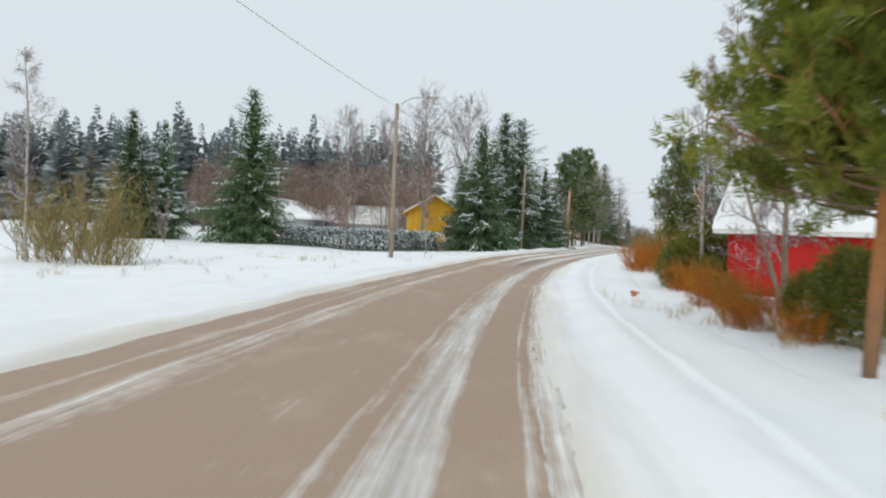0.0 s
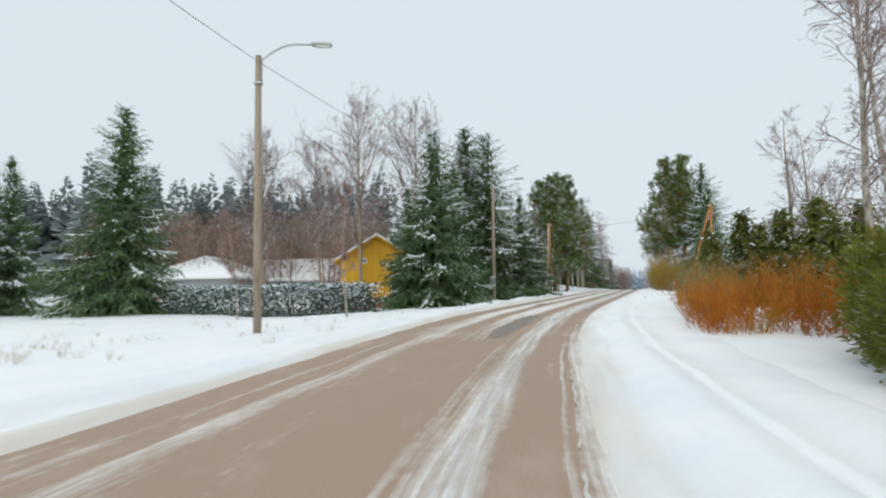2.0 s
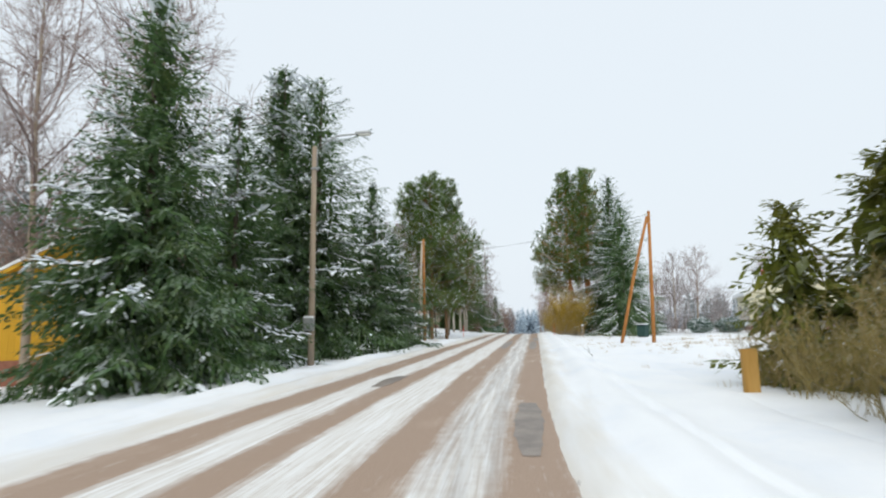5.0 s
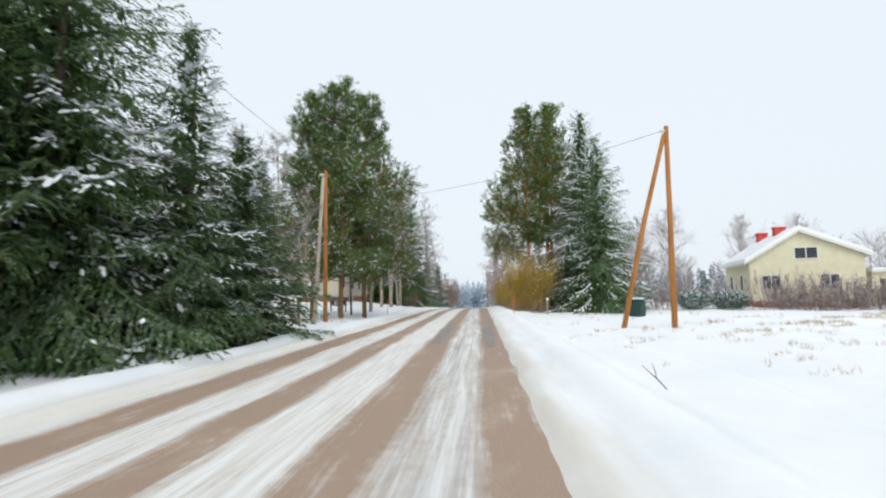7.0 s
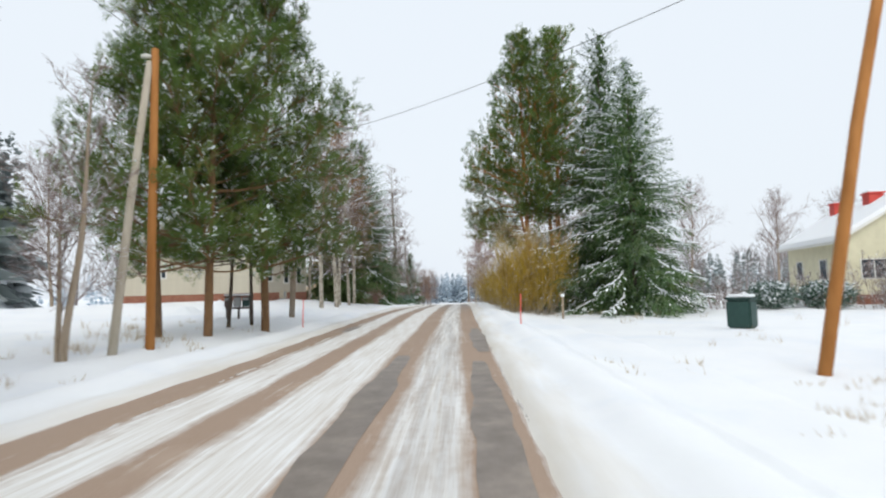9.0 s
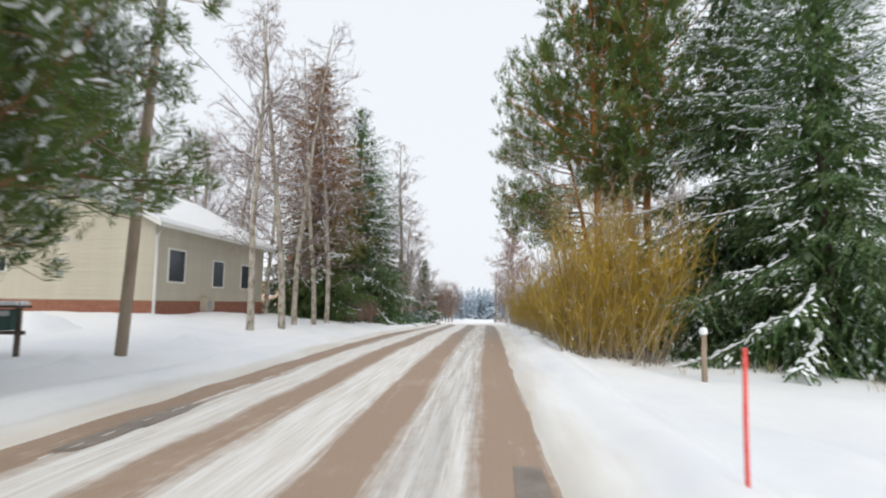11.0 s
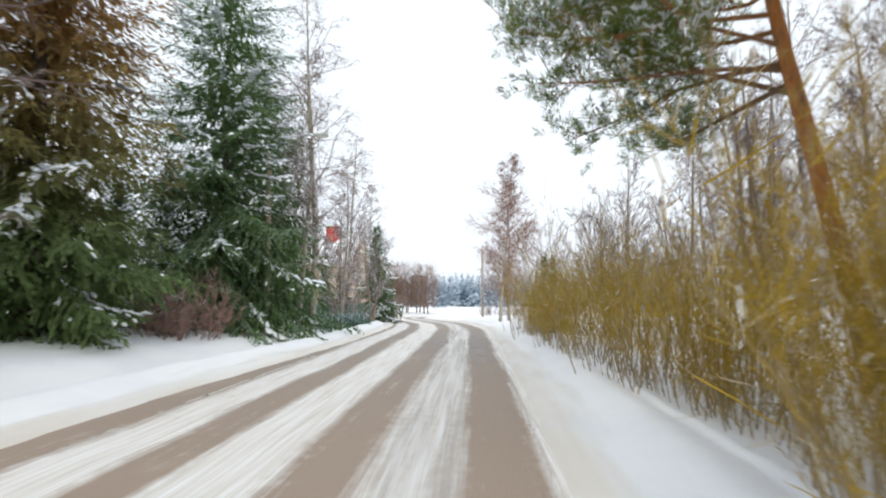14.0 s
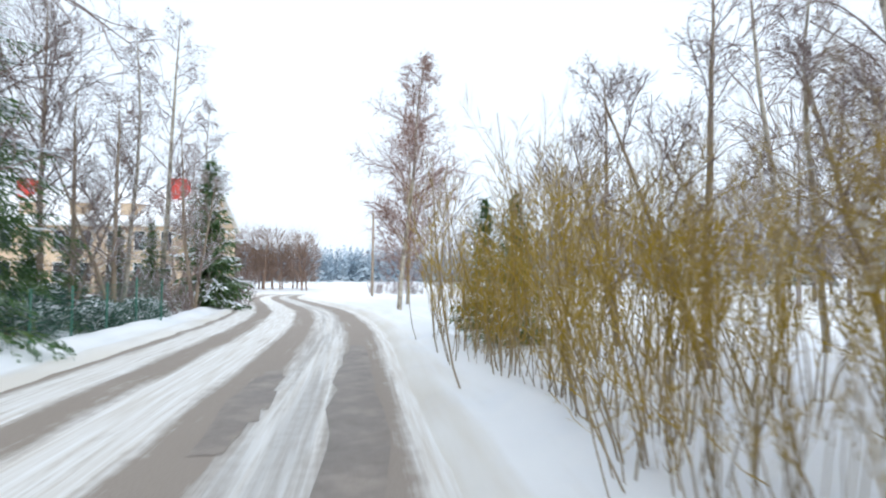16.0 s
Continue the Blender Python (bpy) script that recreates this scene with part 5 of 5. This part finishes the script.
house("yellow_house", "yellow wooden house with snowy gable roof", -1.0, 58.6, 4, 5.6, 9.0, 3.5, 5.2, YELLOW_WOOD, front=((1.7, 1.0, 1.1, 1.2), (-1.0, 3.2, 0.3, 0.3)), base=0.1, trim=YELLOW_WOOD, snow=0.16)
house("grey_house", "low grey house with a hipped snowy roof", -24.2, 80, -4, 9.5, 15, 2.9, 5.2, GREY_WALL, hip=True, base=0.2, over=0.8)
house("grey_outbuilding", "low white outbuilding under a snowy roof", -7.0, 92, 82, 7.0, 12.0, 2.6, 5.0, GREY_WALL, base=0.1)
house("red_shed", "red wooden shed with thick snow on its roof", 12.5, 23.2, -128.5, 5.4, 8.0, 2.75, 4.6, RED_WOOD, plinth=0.1, base=-0.5)
# the three ochre entries among the chimneys are dormers, built as plain boxes
house("ochre_house", "long two-storey ochre house with red chimneys and a snowy roof", 49.6, 163.1, 57, 10, 34, 7.3, 10.8, OCHRE_WALL, side=tuple((2.5 + 2.6 * i, z, 1.0, 1.8) for i in range(12) for z in (1.6, 4.7)), side_wall="left", base=-1.8, chimneys=((-1.0, 3.5, 1.4, 2.0, CHIMNEY_RED), (-1.0, 19.5, 1.4, 1.8, CHIMNEY_RED), (-3.6, 7.0, 1.6, 0.9, OCHRE_WALL), (-3.6, 12.0, 1.6, 0.9, OCHRE_WALL), (-3.6, 17.0, 1.6, 0.9, OCHRE_WALL)))
house("small_red_shed", "small red shed behind the trees", 21.0, 121.5, 10, 1.5, 1.5, 2.9, 3.4, RED_WOOD, plinth=0.1, over=0.15)


# ---- poles, lamps and wires ----
def lamp_pole(label, x, y, tall, arm_turn, arm=1.7, lean=0.0, stub=False):
    p = thing("street_lamp", label, "street lamp", "street lamps along the road", x, y, gz(x, y) - 0.05, arm_turn)
    stem("pole", [(0, 0, -0.4), (lean * 0.5, 0, tall * 0.5), (lean, 0, tall)], [0.13, 0.115, 0.095], POLE, p, 10)
    a = np.linspace(0, 1, 7)
    line = [(lean + 0.1 + arm * k, 0, tall - 0.15 + 0.55 * math.sin(min(1, 1.6 * k) * math.pi / 2)) for k in a]
    stem("arm", [(lean + 0.1, 0, tall - 0.9), *line], [0.03] * 8, GREY_METAL, p, 6)
    hx = lean + 0.1 + arm
    bm = bmesh.new()
    box(bm, hx - 0.1, -0.12, tall + 0.36, hx + 0.55, 0.12, tall + 0.47, 0.03)
    head = part("head", bm, GREY_METAL, p)
    boxed("lens", (hx + 0.05, -0.09, tall + 0.32, hx + 0.5, 0.09, tall + 0.358), LENS, head)
    boxed("clamp", (lean - 0.12, -0.13, tall - 0.95, lean + 0.12, 0.13, tall - 0.88), GREY_METAL, p)
    return p


LAMPS = [(-9.5, 5.0, 9.0, 0), (-2.97, 32.4, 9.0, 0), (7.85, 55.8, 8.75, 0.1), (21.5, 84.9, 8.3, 0.45), (33.9, 112.4, 7.4, 0)]
for i, (x, y, tall, lean) in enumerate(LAMPS):
    lamp_pole("weathered wooden lamp pole with a bent steel arm", x, y, tall, 2 if i < 2 else -24, lean=lean)

def braced_pole(label, x, y, top, foot, mat, brace_mat, r=0.14):
    p = thing("braced_pole", label, "utility pole", "braced poles", x, y, gz(x, y) - 0.05)
    top, foot = Vector(top), Vector(foot)
    stem("pole", [(0, 0, -0.4), top * 0.5, top], [r, r * 0.93, r * 0.8], mat, p, 12)
    stem("brace", [foot - Vector((0, 0, 0.4)), foot.lerp(top, 0.5) - Vector((0.05, 0, 0)), top * 0.955 + Vector((-0.12, 0.02, 0))], [r * 0.9, r * 0.85, r * 0.75], brace_mat, p, 12)
    stem("insulator", [top * 0.97 + Vector((-0.32, 0, 0)), top * 0.97 + Vector((-0.2, 0, 0.02)), top * 0.97 + Vector((-0.05, 0, 0.03))], [0.05, 0.07, 0.04], LENS, p, 8)
    return p


TOP = Vector((1.0, 0.95, 8.45))
braced_pole("orange-brown wooden pole with a slanted brace", 28.5, 63.4, TOP, (-1.5, 1.3, 0), POLE_NEW, POLE_NEW, 0.115)
braced_pole("brown wooden pole with a pale slanted brace", 16.7, 74.2, (0.05, 0.1, 7.7), (-0.7, -1.1, 0), POLE_NEW, POLE_PALE, 0.11)


def wire(ends, sag, r=0.009):
    a, c = (Vector(e) for e in ends)
    n = 16
    pts = [a.lerp(c, i / n) - Vector((0, 0, sag * 4 * (i / n) * (1 - i / n))) for i in range(n + 1)]
    tagged(stem("overhead_cable", pts, [r] * (n + 1), BLACK, None, 5), "thin black overhead cable between poles", "cable", "overhead cables")


tops = [Vector((x, y, gz(x, y) + tall - 0.25)) for x, y, tall, lean in LAMPS]
for a, c in zip(tops, tops[1:]):
    wire((a, c), 0.35)
wire((tops[3], Vector((28.5, 63.4, gz(28.5, 63.4))) + TOP - Vector((0.3, 0, 0.3))), 0.5)
far_pole = thing("wooden_pole", "thin dark pole beyond the bend", "utility pole", x=60.5, y=148, z=gz(60.5, 148))
stem("pole", [(0, 0, -0.4), (0, 0, 4), (0, 0, 8)], [0.13, 0.12, 0.1], POLE, far_pole, 8)

# ---- small things on the verges ----
post = thing("wooden_post", "square ochre wooden post by a bush", "post", x=15.5, y=42.4, z=gz(15.5, 42.4) - 0.08, turn=-15)
boxed("post", (-0.14, -0.07, -0.3, 0.14, 0.07, 0.88), POST_WOOD, post, bevel=0.02)
for x, y, tall in ((27.25, 74.3, 1.0), (21.03, 78.46, 1.0)):
    mk = thing("snow_marker", "thin red plastic snow marker stick", "marker stick", "snow markers", x, y, gz(x, y))
    stem("stick", [(0, 0, -0.3), (0.01, 0, 0.5), (0.03, 0, tall)], [0.017, 0.017, 0.015], MARKER, mk, 8)
stake = thing("wooden_stake", "grey wooden stake capped with snow", "stake", x=33.4, y=80.8, z=gz(33.4, 80.8))
stem("stake", [(0, 0, -0.3), (0, 0, 0.5), (0.02, 0, 1.0)], [0.06, 0.06, 0.055], POLE, stake, 8)
boxed("snow", (-0.07, -0.07, 1.0, 0.09, 0.07, 1.16), ROOF_SNOW, stake, bevel=0.03)
bn = thing("waste_bin", "dark green plastic waste bin", "waste bin", x=33.0, y=70.9, z=gz(33, 70.9), turn=20)
boxed("body", (-0.3, -0.35, 0, 0.3, 0.35, 0.85), BIN, bn, bevel=0.05)
boxed("lid", (-0.33, -0.38, 0.855, 0.33, 0.38, 0.93), BIN, bn, bevel=0.03)
boxed("snow", (-0.3, -0.34, 0.93, 0.3, 0.34, 1.02), ROOF_SNOW, bn, bevel=0.04)

meter = thing("meter_box", "grey metal meter box strapped to the lamp pole", "electric box", x=7.78, y=55.62, z=gz(8, 55.9), turn=-20)
boxed("case", (-0.2, -0.16, 1.35, 0.2, 0.04, 1.85), GREY_METAL, meter, bevel=0.02)
boxed("snow", (-0.2, -0.16, 1.852, 0.2, 0.04, 1.92), ROOF_SNOW, meter, bevel=0.025)

rack_z = gz(19.25, 84.85)
rack = thing("mailbox_rack", "dark wooden mailbox rack with snow on top", "mailbox rack", x=19.25, y=84.85, z=rack_z, turn=-20)
for i in range(3):
    boxed("leg", (-0.5 + 0.5 * i - 0.04, -0.04, -0.3, -0.5 + 0.5 * i + 0.04, 0.04, 0.95), DARK_TRIM, rack)
boxed("shelf", (-0.6, -0.18, 0.953, 0.6, 0.2, 1.0), DARK_TRIM, rack)
boxed("rail", (-0.6, 0.042, 0.42, 0.6, 0.08, 0.5), DARK_TRIM, rack)
boxed("snow", (-0.59, -0.17, 1.002, 0.59, 0.19, 1.09), ROOF_SNOW, rack, bevel=0.03)
for i in range(3):
    mb = thing("mailbox", "dark mailbox hanging on the rack", "mailbox", "mailboxes", 19.25, 84.85, rack_z, -20)
    boxed("body", (-0.54 + 0.38 * i, -0.25, 0.52, -0.24 + 0.38 * i, -0.06, 0.93), (DARK_TRIM, GREY_METAL, BIN)[i], mb, bevel=0.015)
    boxed("flap", (-0.52 + 0.38 * i, -0.265, 0.8, -0.26 + 0.38 * i, -0.253, 0.9), GREY_METAL, mb)

def wire_fence(ends, tall=1.1):
    """Green netting between thin posts."""
    a, c = (np.array(q) for q in ends)
    n = 5
    fence = thing("wire_fence", "green wire netting fence half sunk in snow", "fence", x=a[0], y=a[1], z=gz(*a))
    spots = [a + (c - a) * i / n for i in range(n + 1)]
    feet = [(q[0] - a[0], q[1] - a[1], gz(*q) - gz(*a)) for q in spots]
    for x, y, z in feet:
        stem("post", [(x, y, z - 0.3), (x, y, z + 0.5 * tall), (x, y, z + tall + 0.08)], [0.025] * 3, FENCE_GREEN, fence, 6)
    for (x, y, z), (x2, y2, z2) in zip(feet, feet[1:]):
        segs = [(x, y, z + h, x2, y2, z2 + h, 0.004, 0.004) for h in np.linspace(0.1, tall, 9)]
        segs += [(x + (x2 - x) * k, y + (y2 - y) * k, z + (z2 - z) * k, x + (x2 - x) * k, y + (y2 - y) * k, z + (z2 - z) * k + tall, 0.004, 0.004) for k in np.linspace(0.04, 0.96, 12)]
        v, f = sticks(segs)
        mesh("netting", v, f, FENCE_GREEN, fence)


wire_fence(((36.0, 113.4), (39.4, 117.8)))
unit_box = thing("heat_pump", "beige heat pump on the house wall", "heat pump", x=22.45, y=97.1, z=0.55, turn=90 + beige_turn)
boxed("case", (-0.36, -0.3, 0.86, 0.36, 0.0, 1.38), BEIGE, unit_box, bevel=0.03)
stem("fan_grille", [(-0.08, -0.301, 1.12), (-0.08, -0.308, 1.12), (-0.08, -0.315, 1.12)], [0.2, 0.2, 0.18], GREY_METAL, unit_box, 20)
boxed("bracket", (-0.28, -0.28, 0.8, 0.28, 0.0, 0.857), GREY_METAL, unit_box)

for i, (x, y, turn) in enumerate(((6.4, 18.3, 20), (6.05, 17.4, 70))):
    br = tagged(boxed("brick", (-0.14, -0.07, -0.03, 0.14, 0.07, 0.09), BRICK, bevel=0.008), "broken orange brick lying in the snow", "brick", "bricks in the snow")
    br.matrix_basis = pose(x, y, gz(x, y) + 0.03, 15, 8, turn)

fallen = thing("fallen_branch", "pale dead branch lying across the snowy verge", "branch", x=33.5, y=86.7, z=gz(33.5, 86.7) + 0.03)
stem("stick", [(-0.12, 0.1, 0.14), (0, 0, 0.05), (0.18, -0.22, 0.06), (0.45, -0.34, 0.1), (0.9, -0.74, 0.16)], [0.018, 0.026, 0.03, 0.03, 0.02], POLE_PALE, fallen, 8)
twig = thing("fallen_branch", "forked twig sticking out of the snow", "branch", x=17.8, y=52.4, z=gz(17.8, 52.4))
stem("stick", [(0.1, -0.1, 0.0), (0.02, 0, 0.14), (-0.14, 0.1, 0.32)], [0.009, 0.008, 0.004], SPRUCE_BARK, twig, 6)
stem("fork", [(0.02, 0, 0.14), (0.05, 0.05, 0.22), (0.0, 0.06, 0.34)], [0.007, 0.006, 0.003], SPRUCE_BARK, twig, 6)


def tufts(name, label, seed, centre, spread, count, tall):
    """Dry grass stalks standing in loose bunches."""
    rng = np.random.default_rng(seed)
    pts = []
    while len(pts) < count:
        x, y = centre[0] + rng.normal(0, spread[0]), centre[1] + rng.normal(0, spread[1])
        d = beside(np.array([x]), np.array([y]))[0][0]
        if abs(d) > HALF + 1.6 and wave(x, y, 1.2, seed) > 0.1:
            pts.append((x, y, gz(x, y)))
    base = np.repeat(np.array(pts), 9, 0)
    base[:, :2] += rng.normal(0, 0.09, (len(base), 2))
    way = unit(np.stack([rng.normal(0, 0.35, len(base)), rng.normal(0, 0.35, len(base)), np.ones(len(base))], 1))
    v, f = blades(base - [0, 0, 0.03], way, unit(np.cross(way, rng.normal(0, 1, way.shape))), tall * rng.uniform(0.4, 1.2, len(base)), 0.012)
    return tagged(mesh(name, v, f, GRASS), label, "grass", kind="stuff")


tufts("dry_grass", "sparse dry grass stalks poking through snow", 11, (-10, 28), (7, 8), 110, 0.32)
tufts("dry_grass", "dry yellow grass at the field's edge", 12, (38, 60), (8, 3.2), 620, 0.2)
tufts("dry_grass", "dry stalks on the right verge", 13, (6.5, 11), (1.2, 4), 46, 0.4)
tufts("dry_grass", "dry grass under the roadside trees", 14, (16, 75), (2.0, 5), 90, 0.3)
tufts("dry_grass", "dry grass along the garden edge", 15, (35.5, 113), (1.5, 4), 90, 0.3)
tufts("dry_grass", "lone dry stalks in the field snow", 17, (23, 54), (4, 9), 70, 0.2)
tufts("dry_grass", "dry grass under the willow thicket", 16, (38, 95), (2.5, 8), 160, 0.4)


def patch(row, off, long, wide, seed):
    """A darker, freshly mended strip of asphalt, a few millimetres proud of the road."""
    rng = np.random.default_rng(seed)
    n = 14
    rows = [min(row + int(round(2 * long * i / n)), len(CENTRE) - 1) for i in range(n + 1)]
    v = []
    for r_i, r in enumerate(rows):
        k = math.sin(math.pi * min(max(r_i / n, 0.04), 0.96)) ** 0.3 * wide / 2
        for sgn in (-1, 1):
            o = off + sgn * k * rng.uniform(0.72, 1.1)
            q = CENTRE[r] + RIGHT[r] * o
            v.append((q[0], q[1], float(rolling(CENTRE[r, 1])) + 0.012 * float(wave(q[0], q[1], 0.6)) + 0.02 * (1 - (o / 3) ** 2) + 0.006))
    f = [(2 * i, 2 * i + 1, 2 * i + 3, 2 * i + 2) for i in range(n)]
    tagged(mesh("asphalt_patch", v, f, PATCH), "dark damp mended patch in the asphalt", "road patch", kind="structure")


def row_near(y):
    return int(np.abs(CENTRE[:, 1] - y).argmin())


patch(row_near(29.2), 0.68, 8.6, 0.8, 1)
patch(row_near(46.6), -1.0, 2.6, 0.5, 2)
patch(row_near(40.6), 2.5, 4.2, 0.45, 3)
patch(row_near(60.7), 2.5, 10.0, 0.45, 4)
patch(row_near(61.3), 0.95, 10.0, 0.5, 7)
patch(row_near(71.0), 2.66, 6.4, 0.5, 8)
patch(row_near(77.0), -1.75, 2.6, 0.4, 9)
patch(row_near(102.4), 2.45, 11.0, 0.62, 6)
patch(row_near(106.2), 1.25, 4.0, 0.5, 5)

def heap(x, y, wide, tall, seed):
    """A mound of shovelled snow."""
    n, m = 9, 18
    v, f = [], []
    for i in range(n + 1):
        r = wide * i / n
        for j in range(m):
            a = 6.283 * j / m
            px, py = x + r * math.cos(a) * (1 + 0.15 * math.sin(3 * a + seed)), y + r * math.sin(a)
            v.append((px, py, gz(px, py) - 0.05 + tall * (0.5 + 0.5 * math.cos(math.pi * i / n)) * (1 + 0.3 * float(wave(px, py, 0.25, seed)))))
    for i in range(n):
        for j in range(m):
            k = (j + 1) % m
            f.append((i * m + j, (i + 1) * m + j, (i + 1) * m + k, i * m + k))
    tagged(mesh("snow_heap", v, f, ROOF_SNOW, smooth=True), "lumpy heap of shovelled snow on the yard", "snow heap", "snow heaps")


for k, (x, y, wide, tall) in enumerate(((18.6, 90.0, 1.2, 0.5), (17.0, 88.8, 0.9, 0.4), (22.6, 87.6, 0.9, 0.3), (6.2, 53.4, 0.9, 0.3), (21.0, 84.0, 0.6, 0.2), (18.6, 83.4, 0.8, 0.25))):
    heap(x, y, wide, tall, k)

# ---- far woods ----
def woods(name, label, seed, places, mat, tall, leaves=220):
    rng = np.random.default_rng(seed)
    vs, fs, o = [], [], 0
    for x, y in places:
        h = tall * rng.uniform(0.72, 1.12)
        t = rng.random(leaves) ** 0.75
        a = rng.uniform(0, 6.28, leaves)
        r = 0.23 * h * (1 - t) ** 0.85 * rng.uniform(0.4, 1.0, leaves) + 0.3
        z = gz(x, y)
        c = np.stack([x + 0.2 * r * np.cos(a), y + 0.2 * r * np.sin(a), z + t * h + 0.2], 1)
        d = unit(np.stack([np.cos(a), np.sin(a), -0.45 + 0.9 * t], 1))
        v, f = blades(c, d, unit(np.cross(d, rng.normal(0, 0.6, d.shape) + [0, 0, 1])), r, (0.5 if leaves > 100 else 1.0) * r + 0.15)
        vs.append(v), fs.append(f + o)
        o += len(v)
    return tagged(mesh(name, np.vstack(vs), np.vstack(fs), mat), label, "forest", kind="stuff")


def bare_woods(name, label, seed, places, mat, tall):
    """Far leafless trees: upright stems and a haze of fine twigs."""
    rng = np.random.default_rng(seed)
    vs, fs, o = [], [], 0
    for x, y in places:
        h = tall * rng.uniform(0.6, 1.15)
        z = gz(x, y)
        n = 420
        t = rng.uniform(0.12, 1, n)
        r = 0.22 * h * np.sqrt(np.clip(t * (1.1 - t), 0, 1)) * 2 * rng.random(n) ** 0.5
        a = rng.uniform(0, 6.28, n)
        c = np.stack([x + r * np.cos(a), y + r * np.sin(a), z + t * h * 0.95], 1)
        d = unit(np.stack([np.cos(a), np.sin(a), rng.uniform(0.4, 2.0, n)], 1) + rng.normal(0, 0.3, (n, 3)))
        v, f = blades(c, d, unit(np.cross(d, rng.normal(0, 1, d.shape))), rng.uniform(0.8, 2.0, n), rng.uniform(0.03, 0.07, n))
        v2, f2 = sticks([(x, y, z - 0.3, x + rng.normal(0, 0.4), y, z + 0.9 * h, 0.14, 0.03)])
        vs += [v, v2]
        fs += [f + o, f2 + o + len(v)]
        o += len(v) + len(v2)
    return tagged(mesh(name, np.vstack(vs), np.vstack(fs), mat), label, "forest", kind="stuff")


rng = np.random.default_rng(8)
# conifers stand pale because haze is part of their base colour
woods("conifer_woods", "frosted conifer woods beyond the houses, paled by painted haze", 1, [(-150 + 0.46 * i + rng.uniform(-2, 2), 112 + 0.05 * i + rng.uniform(-8, 18)) for i in range(320)], FAR_HAZED_GREEN, 23.0, 300)
bare_woods("birch_woods", "russet leafless woods beyond the houses", 5, [(-38 + 0.42 * i + rng.uniform(-2, 2), 84 + rng.uniform(-5, 14) + 0.06 * i) for i in range(84)], FAR_RUSSET, 10.5)
bare_woods("birch_woods", "rimed leafless woods behind the cream house", 6, [(58 + 1.5 * i + rng.uniform(-2, 2), 128 + rng.uniform(-14, 14) - 0.55 * i) for i in range(46)], FAR_RIME, 8.5)
woods("conifer_woods", "frosted conifers behind the cream house, haze in their colour", 2, [(66 + 1.6 * i + rng.uniform(-2, 2), 165 + rng.uniform(-10, 20) - 0.5 * i) for i in range(12, 60)], FAR_HAZED_GREEN, 9)
# the blue of these two is painted haze, not the needles' own
woods("distant_woods", "distant wooded hillside with blue-grey haze in its colour", 3, [(-20 + 0.55 * i + rng.uniform(-4, 4), 330 + rng.uniform(-10, 60)) for i in range(570)], FAR_HAZE_BLUE, 15, 80)
woods("distant_woods", "far woods on the horizon with painted blue-grey haze", 4, [(-300 + 5 * i + rng.uniform(-4, 4), 520 + rng.uniform(-10, 60)) for i in range(200)], FAR_HAZE_BLUE, 24, 70)
bare_woods("birch_woods", "brown leafless woods beyond the bend", 7, [(53 + 0.5 * i + rng.uniform(-1, 1), 176 - 0.22 * i + rng.uniform(-3, 3)) for i in range(20)], FAR_RUSSET, 7.0)
bare_woods("birch_woods", "rimed leafless woods inside the garden", 9, [(10 + 0.5 * i + rng.uniform(-3, 3), 118 + 0.7 * i + rng.uniform(-4, 4)) for i in range(26)], FAR_RIME, 12)


# ---- boards of the wooden walls ----
def clad(owner, wide_lo, wide_hi, z0, z1, pitch, mat, place, upright=False, ridge=None):
    """Lays boards over a wall: level ones from z0 to z1, cut to the gable above; or upright ones side by side."""
    shared = {}
    k = pitch * 0.94
    spots = []
    if upright:
        n = int((wide_hi - wide_lo) / pitch)
        for i in range(n):
            x = wide_lo + pitch * (i + 0.5)
            top = z1 if not ridge else z1 + (ridge - z1) * (1 - abs(2 * (x - wide_lo) / (wide_hi - wide_lo) - 1)) - 0.04
            spots.append((x - k / 2, x + k / 2, z0, top))
    else:
        z = z0
        while z + pitch <= (ridge or z1) - 0.05:
            cut = 0.0 if z + pitch < z1 else (z + pitch - z1) / ((ridge or z1) - z1) * (wide_hi - wide_lo) / 2
            spots.append((wide_lo + cut + 0.01, wide_hi - cut - 0.01, z, z + k))
            z += pitch
    for a, c, lo, hi in spots:
        key = (round(c - a, 2), round(hi - lo, 2))
        if key not in shared:
            me = bpy.data.meshes.new("board")
            bm = box(bmesh.new(), 0, -0.014, 0, c - a, -0.001, hi - lo)
            bm.to_mesh(me)
            bm.free()
            me.materials.append(mat)
            shared[key] = me
        ob = new("board", shared[key])
        ob.parent = owner
        ob.matrix_basis = place @ Matrix.Translation((a, 0, lo))


for ob in [o for o in scene.objects if o.name in ("beige_house", "yellow_house", "red_shed")]:
    if ob.name == "beige_house":
        clad(ob, -4.2, 4.2, 0.98, 3.85, 0.17, BEIGE, pose(0, 0, 0), ridge=6.0)
        clad(ob, 0, 9.6, 0.98, 3.75, 0.17, BEIGE, pose(4.2, 0, 0, 0, 0, 90))
    elif ob.name == "yellow_house":
        clad(ob, -2.8, 2.8, 0.53, 3.5, 0.2, YELLOW_WOOD, pose(0, 0, 0), True, ridge=5.2)
    else:
        clad(ob, 0, 8.0, 0.13, 2.7, 0.2, RED_WOOD, pose(2.7, 0, 0, 0, 0, 90), True)
